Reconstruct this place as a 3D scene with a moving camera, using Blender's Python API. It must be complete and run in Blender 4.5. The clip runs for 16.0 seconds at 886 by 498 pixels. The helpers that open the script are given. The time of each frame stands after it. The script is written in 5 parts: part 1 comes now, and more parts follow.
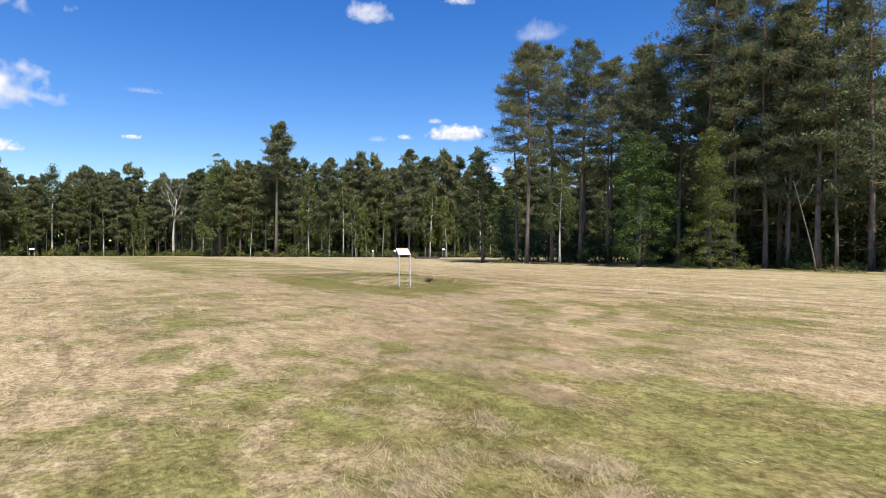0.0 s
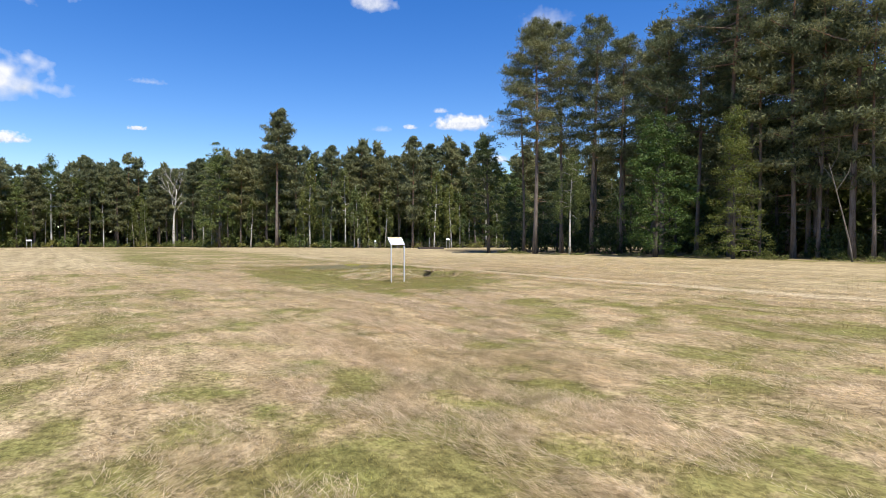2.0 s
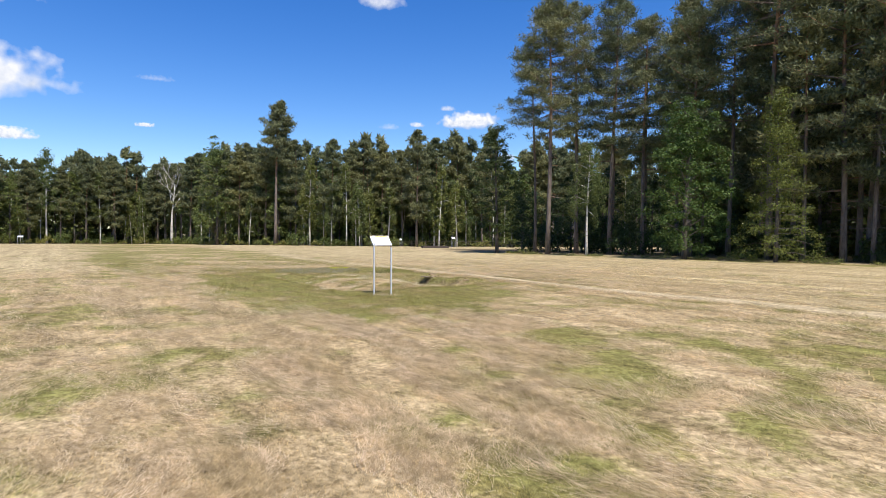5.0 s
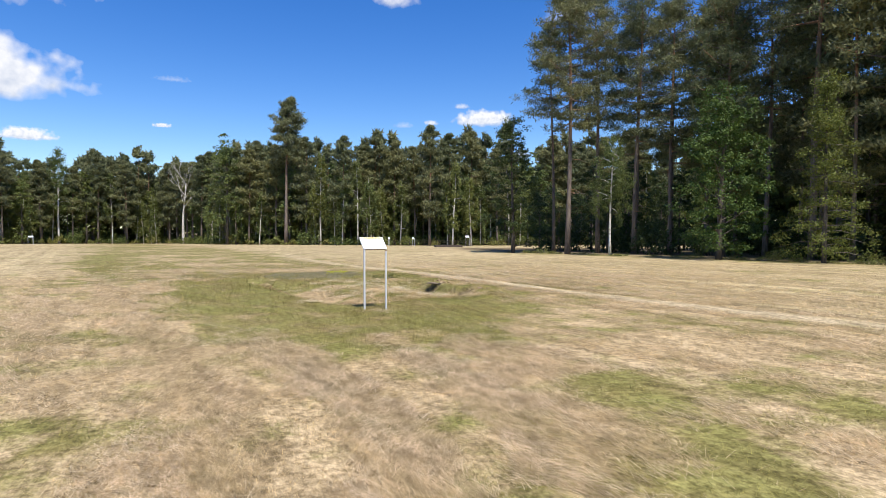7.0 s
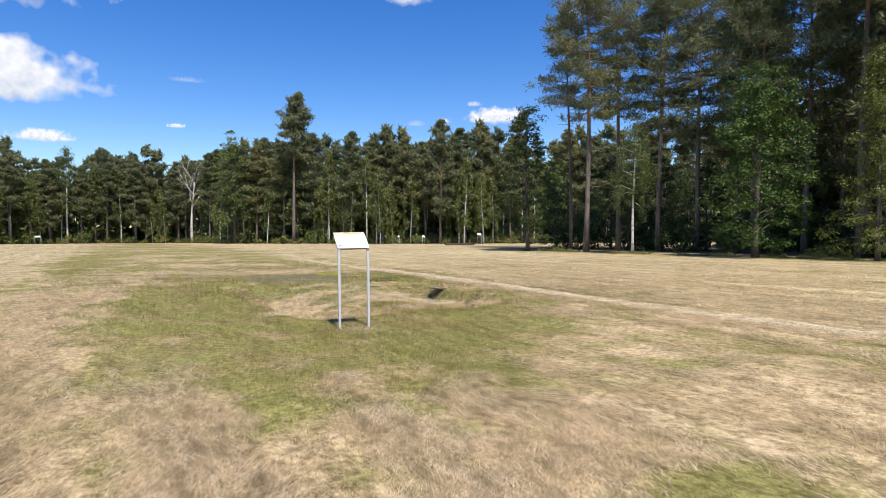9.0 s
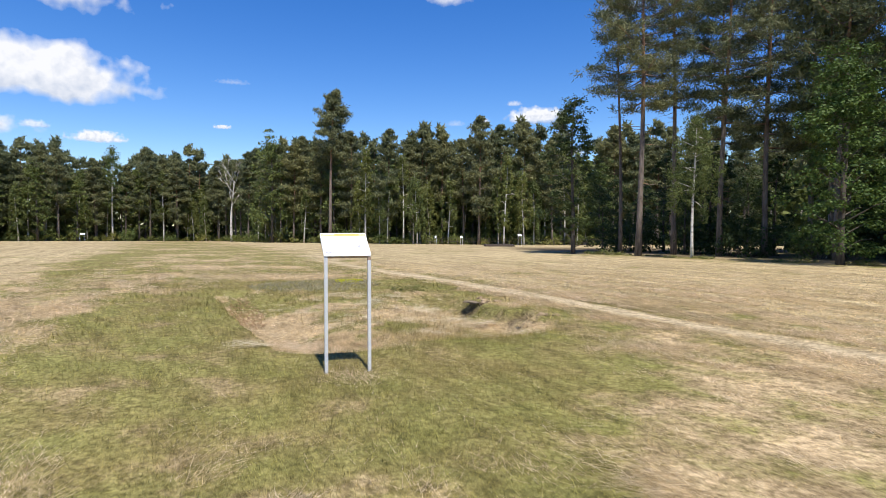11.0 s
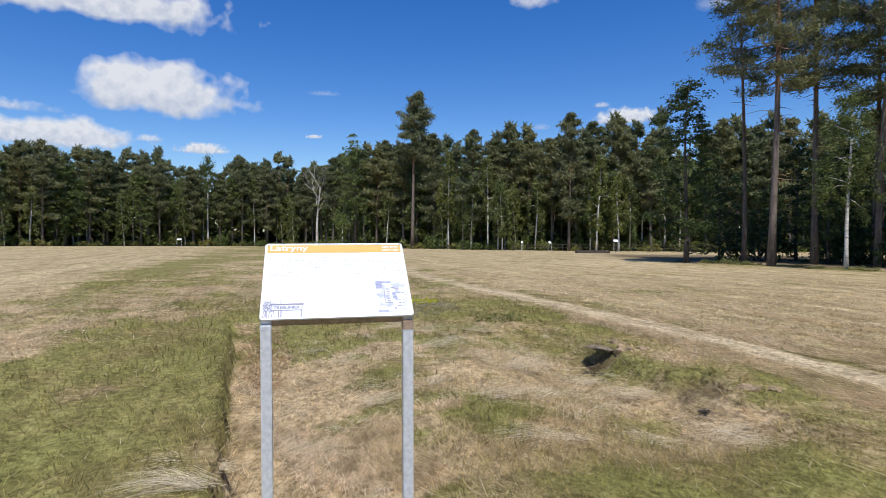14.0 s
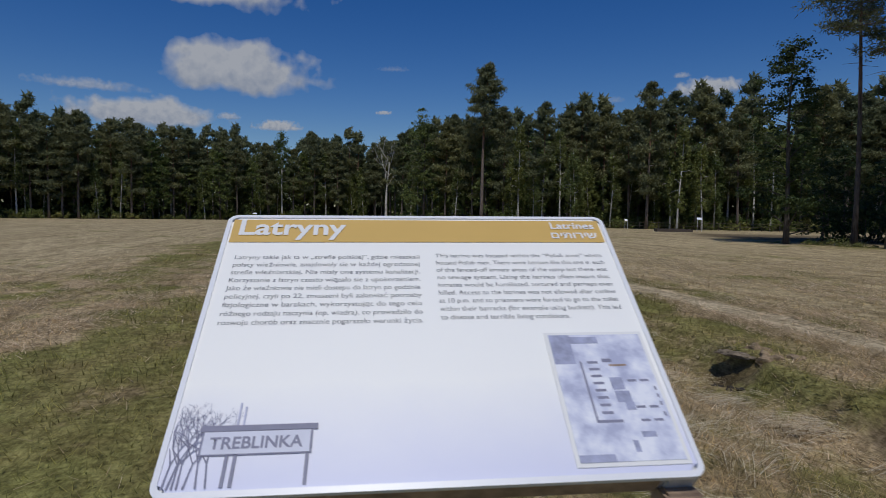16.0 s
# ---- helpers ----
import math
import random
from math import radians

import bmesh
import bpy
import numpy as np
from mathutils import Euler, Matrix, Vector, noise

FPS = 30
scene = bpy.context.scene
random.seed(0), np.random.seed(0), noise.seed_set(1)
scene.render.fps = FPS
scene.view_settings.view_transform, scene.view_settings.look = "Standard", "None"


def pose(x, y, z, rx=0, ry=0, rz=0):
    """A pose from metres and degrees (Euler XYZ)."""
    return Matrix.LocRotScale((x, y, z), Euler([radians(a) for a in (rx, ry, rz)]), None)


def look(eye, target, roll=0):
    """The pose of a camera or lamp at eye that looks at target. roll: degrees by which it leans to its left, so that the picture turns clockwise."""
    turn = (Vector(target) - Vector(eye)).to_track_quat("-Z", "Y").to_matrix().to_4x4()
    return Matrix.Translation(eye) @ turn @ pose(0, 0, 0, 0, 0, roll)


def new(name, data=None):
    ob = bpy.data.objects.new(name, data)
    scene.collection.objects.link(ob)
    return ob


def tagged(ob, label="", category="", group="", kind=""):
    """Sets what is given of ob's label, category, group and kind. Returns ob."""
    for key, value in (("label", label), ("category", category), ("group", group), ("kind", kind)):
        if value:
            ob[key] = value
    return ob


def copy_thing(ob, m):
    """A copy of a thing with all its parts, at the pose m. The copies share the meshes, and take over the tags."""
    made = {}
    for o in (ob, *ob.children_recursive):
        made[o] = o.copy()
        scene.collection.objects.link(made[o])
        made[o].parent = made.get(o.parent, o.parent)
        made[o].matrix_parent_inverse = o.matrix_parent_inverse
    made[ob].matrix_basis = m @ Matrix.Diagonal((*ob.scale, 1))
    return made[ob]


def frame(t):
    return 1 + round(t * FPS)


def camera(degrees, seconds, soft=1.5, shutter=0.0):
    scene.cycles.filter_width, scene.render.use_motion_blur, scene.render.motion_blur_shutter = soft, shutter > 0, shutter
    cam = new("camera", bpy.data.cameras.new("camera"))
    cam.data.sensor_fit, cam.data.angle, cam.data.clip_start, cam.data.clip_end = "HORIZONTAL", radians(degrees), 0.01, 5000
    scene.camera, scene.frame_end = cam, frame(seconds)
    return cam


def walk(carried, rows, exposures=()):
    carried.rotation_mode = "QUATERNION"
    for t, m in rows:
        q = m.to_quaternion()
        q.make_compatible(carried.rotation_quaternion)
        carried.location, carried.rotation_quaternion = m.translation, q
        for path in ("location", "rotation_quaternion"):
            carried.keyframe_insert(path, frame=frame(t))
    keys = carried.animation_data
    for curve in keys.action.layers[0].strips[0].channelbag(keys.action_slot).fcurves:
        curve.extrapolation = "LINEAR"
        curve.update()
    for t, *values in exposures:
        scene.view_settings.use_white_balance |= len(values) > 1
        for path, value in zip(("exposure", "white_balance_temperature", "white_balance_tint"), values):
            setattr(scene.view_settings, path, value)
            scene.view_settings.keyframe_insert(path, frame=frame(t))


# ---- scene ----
cam = camera(75.6, 16.0, 0.8, 0.3)
EXPOSURES = [(0, 0.59, 6500, 10), (10.0, 0.57, 6500, 10), (12.0, 0.53, 6500, 10), (13.0, 0.44, 6400, 10), (14.0, 0.18, 6200, 10), (14.5, 0.02, 6100, 10), (15.0, -0.15, 6050, 10), (15.5, -0.35, 6000, 10), (16.0, -0.95, 6000, 10)]
PATH = [
    (0, (-0.103, 0.029, 1.508), (-0.089, 2.029, 1.481), 0.1),
    (0.5, (-0.162, 0.668, 1.49), (-0.162, 2.668, 1.458), -0.0),
    (1, (-0.081, 1.341, 1.474), (-0.084, 3.341, 1.434), -0.0),
    (1.5, (0.035, 2.16, 1.432), (0.029, 4.16, 1.39), -0.1),
    (2, (0.143, 2.777, 1.425), (0.136, 4.776, 1.364), -0.1),
    (2.5, (0.201, 3.397, 1.419), (0.195, 5.396, 1.351), -0.0),
    (3, (0.251, 4.134, 1.383), (0.244, 6.132, 1.311), 0.1),
    (3.5, (0.257, 4.863, 1.388), (0.245, 6.861, 1.316), 0.1),
    (6, (0.417, 8.439, 1.409), (0.362, 10.438, 1.345), 0.1),
    (6.5, (0.47, 9.12, 1.436), (0.396, 11.117, 1.371), -0.1),
    (7, (0.421, 9.724, 1.423), (0.34, 11.721, 1.35), -0.0),
    (7.5, (0.451, 10.394, 1.387), (0.364, 12.391, 1.31), -0.1),
    (8, (0.485, 11.052, 1.363), (0.387, 13.048, 1.286), -0.2),
    (10.5, (0.513, 14.485, 1.312), (0.298, 16.472, 1.229), -0.1),
    (11, (0.36, 15.17, 1.315), (0.1, 17.152, 1.237), 0.1),
    (11.5, (0.174, 15.9, 1.297), (-0.115, 17.877, 1.227), 0.2),
    (12, (0.046, 16.611, 1.297), (-0.299, 18.58, 1.231), 0.1),
    (12.5, (-0.067, 17.317, 1.292), (-0.46, 19.277, 1.229), 0.1),
    (13, (-0.175, 17.995, 1.306), (-0.606, 19.947, 1.247), 0.0),
    (13.5, (-0.364, 18.583, 1.301), (-0.846, 20.523, 1.244), 0.2),
    (14, (-0.536, 19.126, 1.288), (-1.082, 21.049, 1.228), 0.0),
    (14.5, (-0.79, 19.552, 1.27), (-1.402, 21.454, 1.195), 0.3),
    (15, (-0.931, 19.877, 1.266), (-1.578, 21.767, 1.176), 0.5),
    (15.5, (-1.045, 20.203, 1.249), (-1.748, 22.072, 1.134), 0.1),
    (16, (-1.159, 20.323, 1.257), (-1.925, 22.165, 1.113), 0.4),
]
walk(cam, [(t, look(eye, target, roll)) for t, eye, target, roll in PATH], EXPOSURES)


# ---- light ----
SUN_EL, SUN_AZ = radians(61.2), math.atan2(0.425, -0.905)
world = bpy.data.worlds.new("sky")
scene.world = world
world.use_nodes = True
wn = world.node_tree.nodes
sky = wn.new("ShaderNodeTexSky")
sky.sky_type, sky.sun_disc = "NISHITA", False
sky.sun_elevation, sky.sun_rotation = SUN_EL, SUN_AZ
sky.altitude, sky.air_density, sky.dust_density, sky.ozone_density = 120, 1.0, 0.3, 3.0
wn["Background"].inputs["Strength"].default_value = 0.113
richer = wn.new("ShaderNodeHueSaturation")
richer.inputs["Saturation"].default_value, richer.inputs["Hue"].default_value = 1.38, 0.514
world.node_tree.links.new(sky.outputs["Color"], richer.inputs["Color"])
world.node_tree.links.new(richer.outputs["Color"], wn["Background"].inputs["Color"])
sun = new("sun", bpy.data.lights.new("sun", "SUN"))
sun.data.energy, sun.data.angle, sun.data.color = 4.0, radians(0.53), (1.0, 0.935, 0.83)
sun.matrix_world = look((0.425 * 30, -0.905 * 30, 54.6), (0, 0, 0))


# ---- materials ----
def material(name):
    """A node material with its tree, a principled shader and a short way to make and link nodes."""
    m = bpy.data.materials.new(name)
    m.use_nodes = True
    return m, m.node_tree, m.node_tree.nodes["Principled BSDF"]


def node(tree, kind, inputs=None, operation="", blend="", attribute=""):
    n = tree.nodes.new("ShaderNode" + kind)
    if operation:
        n.operation = operation
    if blend:
        n.data_type, n.blend_type = "RGBA", blend
    if attribute:
        n.attribute_name = attribute
    for key, value in (inputs or {}).items():
        if isinstance(value, bpy.types.NodeSocket):
            tree.links.new(value, n.inputs[key])
        else:
            n.inputs[key].default_value = value
    return n


def ramp(tree, fac, stops):
    n = node(tree, "ValToRGB", {"Fac": fac})
    while len(n.color_ramp.elements) < len(stops):
        n.color_ramp.elements.new(0.5)
    for e, (p, c) in zip(n.color_ramp.elements, stops):
        e.position, e.color = p, (*c, 1) if len(c) == 3 else c
    return n.outputs["Color"]


def mix(tree, fac, a, b, how="MIX"):
    return node(tree, "Mix", {0: fac, 6: a, 7: b}, blend=how).outputs[2]


def calc(tree, how, a, b=0.0, clamp=False):
    n = node(tree, "Math", {0: a, 1: b}, operation=how)
    n.use_clamp = clamp
    return n.outputs[0]


def fractal(tree, vector, scale, detail=4.0, rough=0.55):
    return node(tree, "TexNoise", {"Vector": vector, "Scale": scale, "Detail": detail, "Roughness": rough}).outputs["Fac"]


def plain(name, colour, rough=0.5, metal=0.0, wear=0.15, scale=30.0, bump=0.0):
    """A painted, metal or printed surface with slight unevenness."""
    m, tree, bsdf = material(name)
    pos = node(tree, "TexCoord").outputs["Object"]
    n = fractal(tree, pos, scale, 5)
    dark = tuple(c * (1 - wear) for c in colour)
    tree.links.new(ramp(tree, n, [(0.3, dark), (0.65, colour)]), bsdf.inputs["Base Color"])
    bsdf.inputs["Roughness"].default_value, bsdf.inputs["Metallic"].default_value = rough, metal
    if bump:
        tree.links.new(node(tree, "Bump", {"Height": n, "Strength": bump, "Distance": 0.01}).outputs[0], bsdf.inputs["Normal"])
    return m


STRAW, PALE, DRY, GREEN, FRESH = (0.51, 0.395, 0.242), (0.53, 0.435, 0.262), (0.40, 0.305, 0.172), (0.205, 0.178, 0.055), (0.205, 0.212, 0.052)


def mown(tree, pos, across, run):
    """Coordinates that follow the mower's lines, scaled across them and along them."""
    turned = node(tree, "Mapping", {"Vector": pos, "Rotation": (0, 0, radians(-35.6))}).outputs[0]
    return node(tree, "Mapping", {"Vector": turned, "Scale": (across, run, 1.0)}).outputs[0]


def turf_colour(tree):
    """Colour of the meadow: dry straw, patches of green, mown streaks and the worn zones stored on the mesh."""
    pos = node(tree, "NewGeometry").outputs["Position"]
    turned = mown(tree, pos, 1.0, 0.14)
    big = fractal(tree, pos, 0.22, 3)
    mid = fractal(tree, pos, 1.1, 4, 0.6)
    streak = fractal(tree, turned, 1.3, 4, 0.6)
    fine = fractal(tree, pos, 14, 3, 0.7)
    green = node(tree, "Attribute", attribute="green").outputs["Fac"]
    pale = node(tree, "Attribute", attribute="pale").outputs["Fac"]
    dry = node(tree, "Attribute", attribute="dry").outputs["Fac"]
    bare = node(tree, "Attribute", attribute="bare").outputs["Fac"]
    grow = calc(tree, "ADD", calc(tree, "MULTIPLY", big, 1.1), calc(tree, "MULTIPLY", mid, 1.0))
    grow = calc(tree, "ADD", grow, calc(tree, "MULTIPLY", streak, 0.5))
    grow = calc(tree, "ADD", grow, calc(tree, "MULTIPLY", fine, 0.35))
    grow = calc(tree, "ADD", grow, calc(tree, "MULTIPLY", green, 0.27))
    grow = calc(tree, "SUBTRACT", grow, calc(tree, "MULTIPLY", dry, 0.35))
    grow = calc(tree, "SUBTRACT", grow, calc(tree, "MULTIPLY", pale, 0.16))
    amount = ramp(tree, calc(tree, "SUBTRACT", grow, 1.05), [(0.37, (0, 0, 0)), (0.60, (1, 1, 1))])
    straw = mix(tree, ramp(tree, streak, [(0.36, (0.25, 0.25, 0.25)), (0.60, (0.95, 0.95, 0.95))]), (*DRY, 1), (*STRAW, 1))
    straw = mix(tree, calc(tree, "MULTIPLY", fine, 0.55), straw, (*STRAW, 1))
    furrow = fractal(tree, mown(tree, pos, 1.0, 0.07), 1.1, 4, 0.6)
    field = mix(tree, ramp(tree, furrow, [(0.38, (0, 0, 0)), (0.56, (1, 1, 1))]), (0.40, 0.325, 0.185, 1), (*PALE, 1))
    straw = mix(tree, calc(tree, "MULTIPLY", pale, 0.8), straw, field)
    leafy = mix(tree, ramp(tree, mid, [(0.4, (0, 0, 0)), (0.65, (1, 1, 1))]), (*GREEN, 1), (*FRESH, 1))
    both = mix(tree, calc(tree, "MULTIPLY", amount, 0.85), straw, leafy)
    across = node(tree, "SeparateXYZ", {0: mown(tree, pos, 1, 1)}).outputs[0]
    wave = calc(tree, "SINE", calc(tree, "MULTIPLY", calc(tree, "ADD", across, calc(tree, "MULTIPLY", big, 1.6)), 2 * math.pi / 1.35))
    wave = calc(tree, "ADD", wave, calc(tree, "MULTIPLY", calc(tree, "SUBTRACT", streak, 0.5), 3.0))
    rows = ramp(tree, calc(tree, "ADD", calc(tree, "MULTIPLY", wave, 0.25), 0.5), [(0.14, (0.70, 0.69, 0.64)), (0.32, (1, 1, 1)), (0.62, (1, 1, 1)), (0.84, (1.12, 1.11, 1.10))])
    both = mix(tree, calc(tree, "SUBTRACT", 1.0, calc(tree, "MULTIPLY", green, 0.8), True), both, mix(tree, 1.0, both, rows, "MULTIPLY"))
    # Soil colour, near black so that it also gives holes and cracks their shade
    soil_and_shade = mix(tree, fine, (0.045, 0.034, 0.022, 1), (0.16, 0.115, 0.07, 1))
    worn = mix(tree, fine, (0.46, 0.37, 0.235, 1), (0.62, 0.52, 0.36, 1))
    both = mix(tree, node(tree, "Attribute", attribute="trail").outputs["Fac"], both, worn)
    return mix(tree, bare, both, soil_and_shade), fine, mid


def turf_material(name):
    m, tree, bsdf = material(name)
    colour, fine, mid = turf_colour(tree)
    pos = node(tree, "NewGeometry").outputs["Position"]
    grain = fractal(tree, mown(tree, pos, 1, 0.4), 45, 3, 0.7)
    colour = mix(tree, 1.0, colour, ramp(tree, grain, [(0.3, (0.62, 0.62, 0.6)), (0.65, (1.05, 1.05, 1.05))]), "MULTIPLY")
    rough_patch = fractal(tree, mown(tree, pos, 1, 0.35), 4.5, 5, 0.7)
    colour = mix(tree, 1.0, colour, ramp(tree, rough_patch, [(0.34, (0.66, 0.64, 0.58)), (0.60, (1.24, 1.23, 1.21))]), "MULTIPLY")
    clump = fractal(tree, pos, 13, 4, 0.75)
    colour = mix(tree, 1.0, colour, ramp(tree, clump, [(0.38, (0.58, 0.56, 0.51)), (0.58, (1.22, 1.22, 1.21))]), "MULTIPLY")
    tree.links.new(colour, bsdf.inputs["Base Color"])
    bsdf.inputs["Roughness"].default_value = 0.9
    bsdf.inputs["Specular IOR Level"].default_value = 0.15
    tall = calc(tree, "ADD", calc(tree, "MULTIPLY", grain, 0.5), mid)
    tree.links.new(node(tree, "Bump", {"Height": tall, "Strength": 0.6, "Distance": 0.05}).outputs[0], bsdf.inputs["Normal"])
    return m


def thin_leaf(tree, bsdf, colour, through_part, rough=0.55):
    """Leaf shader: gloss and colour from the principled, plus light that shines through."""
    tree.links.new(colour, bsdf.inputs["Base Color"])
    bsdf.inputs["Roughness"].default_value = rough
    bsdf.inputs["Specular IOR Level"].default_value = 0.25
    glow = node(tree, "BsdfTranslucent", {"Color": colour})
    out = tree.nodes["Material Output"]
    tree.links.new(node(tree, "MixShader", {0: through_part, 1: bsdf.outputs[0], 2: glow.outputs[0]}).outputs[0], out.inputs["Surface"])


def blade_material(name, lift=1.22):
    m, tree, bsdf = material(name)
    colour, fine, mid = turf_colour(tree)
    rnd = node(tree, "NewGeometry").outputs["Random Per Island"]
    colour = mix(tree, 1.0, colour, ramp(tree, rnd, [(0.0, (0.60 * lift, 0.60 * lift, 0.55 * lift)), (0.6, (lift, lift, lift)), (1.0, (1.5 * lift, 1.45 * lift, 1.28 * lift))]), "MULTIPLY")
    pos = node(tree, "NewGeometry").outputs["Position"]
    colour = mix(tree, 1.0, colour, ramp(tree, fractal(tree, mown(tree, pos, 1, 0.45), 8.0, 5, 0.75), [(0.38, (0.62, 0.62, 0.57)), (0.57, (1.22, 1.22, 1.18))]), "MULTIPLY")
    thin_leaf(tree, bsdf, colour, 0.5, 0.7)
    return m


def straw_material():
    m, tree, bsdf = material("cut_straw")
    rnd = node(tree, "NewGeometry").outputs["Random Per Island"]
    pos = node(tree, "NewGeometry").outputs["Position"]
    swath = fractal(tree, mown(tree, pos, 1, 0.2), 1.8, 4, 0.65)
    stalk = ramp(tree, rnd, [(0, (0.38, 0.285, 0.16)), (0.5, (0.67, 0.535, 0.352)), (1, (0.83, 0.715, 0.52))])
    old = ramp(tree, rnd, [(0, (0.30, 0.235, 0.11)), (0.6, (0.52, 0.412, 0.222)), (1, (0.72, 0.585, 0.35))])
    thin_leaf(tree, bsdf, mix(tree, 1.0, mix(tree, ramp(tree, swath, [(0.38, (0.25, 0.25, 0.25)), (0.60, (1, 1, 1))]), old, stalk), ramp(tree, fractal(tree, mown(tree, pos, 1, 0.45), 8.0, 5, 0.75), [(0.38, (0.62, 0.59, 0.53)), (0.56, (1.22, 1.21, 1.21))]), "MULTIPLY"), 0.4, 0.6)
    return m


def foliage(name, dark, light, through_part=0.3):
    """Leaves: each leaf differs a little, each tree differs, and lighter masses alternate with darker ones."""
    m, tree, bsdf = material(name)
    geo = node(tree, "NewGeometry")
    rnd, pos = geo.outputs["Random Per Island"], geo.outputs["Position"]
    tone = calc(tree, "ADD", calc(tree, "MULTIPLY", rnd, 0.45), calc(tree, "MULTIPLY", fractal(tree, pos, 0.7, 3), 0.75))
    colour = ramp(tree, tone, [(0.25, dark), (0.85, light)])
    each = node(tree, "ObjectInfo").outputs["Random"]
    colour = mix(tree, 1.0, colour, ramp(tree, each, [(0, (0.75, 0.82, 0.8)), (0.5, (1, 1, 1)), (1, (1.18, 1.10, 0.95))]), "MULTIPLY")
    thin_leaf(tree, bsdf, colour, through_part)
    return m


def bark(name, low, high, split=0.45, scale=9.0):
    """Bark with vertical fissures; the upper trunk may have another colour."""
    m, tree, bsdf = material(name)
    tc = node(tree, "TexCoord")
    pos = tc.outputs["Object"]
    rib = fractal(tree, node(tree, "Mapping", {"Vector": pos, "Scale": (1, 1, 0.18)}).outputs[0], scale, 5, 0.65)
    z = node(tree, "SeparateXYZ", {0: tc.outputs["Generated"]}).outputs[2]
    up = calc(tree, "ADD", z, calc(tree, "MULTIPLY", calc(tree, "SUBTRACT", rib, 0.5), 0.25))
    base = mix(tree, ramp(tree, up, [(split - 0.1, (0, 0, 0)), (split + 0.12, (1, 1, 1))]), (*low, 1), (*high, 1))
    colour = mix(tree, 1.0, base, ramp(tree, rib, [(0.35, (0.45, 0.43, 0.42)), (0.62, (1.1, 1.1, 1.1))]), "MULTIPLY")
    tree.links.new(colour, bsdf.inputs["Base Color"])
    bsdf.inputs["Roughness"].default_value = 0.9
    tree.links.new(node(tree, "Bump", {"Height": rib, "Strength": 0.7, "Distance": 0.03}).outputs[0], bsdf.inputs["Normal"])
    return m


def birch_bark():
    m, tree, bsdf = material("birch_bark")
    pos = node(tree, "TexCoord").outputs["Object"]
    band = fractal(tree, node(tree, "Mapping", {"Vector": pos, "Scale": (1, 1, 5)}).outputs[0], 2.2, 5, 0.7)
    spot = fractal(tree, pos, 1.3, 3)
    colour = ramp(tree, band, [(0.36, (0.06, 0.05, 0.045)), (0.46, (0.55, 0.52, 0.47)), (0.7, (0.72, 0.69, 0.63))])
    colour = mix(tree, ramp(tree, spot, [(0.55, (0, 0, 0)), (0.7, (0.6, 0.6, 0.6))]), colour, (0.2, 0.17, 0.14, 1))
    tree.links.new(colour, bsdf.inputs["Base Color"])
    bsdf.inputs["Roughness"].default_value = 0.75
    return m


TURF = turf_material("meadow_turf")
BLADE = blade_material("grass_blades")
CUT = straw_material()
PINE = foliage("pine_needles", (0.082, 0.098, 0.050), (0.238, 0.248, 0.118), 0.36)
DECID = foliage("broad_leaves", (0.062, 0.090, 0.026), (0.190, 0.228, 0.068), 0.38)
BIRCHLEAF = foliage("birch_leaves", (0.095, 0.120, 0.036), (0.225, 0.255, 0.085), 0.4)
LARCH = foliage("yellow_green_needles", (0.080, 0.105, 0.024), (0.235, 0.255, 0.060), 0.38)
MAPLE = foliage("maple_leaves", (0.026, 0.058, 0.013), (0.118, 0.180, 0.042), 0.32)
# Darker broad leaves for the near forest, its shade put into their colour
SHADE_LEAF = foliage("shade_dark_leaves", (0.026, 0.044, 0.014), (0.088, 0.118, 0.036), 0.28)
WEED = foliage("weed_leaves", (0.10, 0.12, 0.03), (0.28, 0.28, 0.09), 0.35)
PINEBARK = bark("pine_bark", (0.19, 0.155, 0.13), (0.28, 0.155, 0.085), 0.5)
DARKBARK = bark("broadleaf_bark", (0.10, 0.085, 0.07), (0.12, 0.10, 0.08))
GREYBARK = bark("dead_wood", (0.20, 0.17, 0.145), (0.24, 0.21, 0.18))
BIRCH = birch_bark()
SILVER = foliage("silver_herb_leaves", (0.24, 0.22, 0.125), (0.38, 0.35, 0.225), 0.2)
YELLOW = foliage("yellow_flower_heads", (0.45, 0.42, 0.02), (0.75, 0.70, 0.05), 0.3)
RUSTHERB = foliage("withered_herb_leaves", (0.26, 0.17, 0.10), (0.48, 0.34, 0.21), 0.2)
# Soil so dark that its lumps stand for the shade inside a burrow
SHADE_EARTH = plain("shade_dark_soil", (0.055, 0.042, 0.03), 0.95, 0, 0.6, 25, 0.8)
STEEL = plain("galvanised_steel", (0.72, 0.73, 0.75), 0.45, 0.25, 0.25, 60, 0.05)
RUST = plain("rusty_steel", (0.50, 0.36, 0.25), 0.8, 0.2, 0.5, 40, 0.2)
TIMBER = plain("weathered_timber", (0.09, 0.07, 0.055), 0.85, 0, 0.4, 20, 0.3)


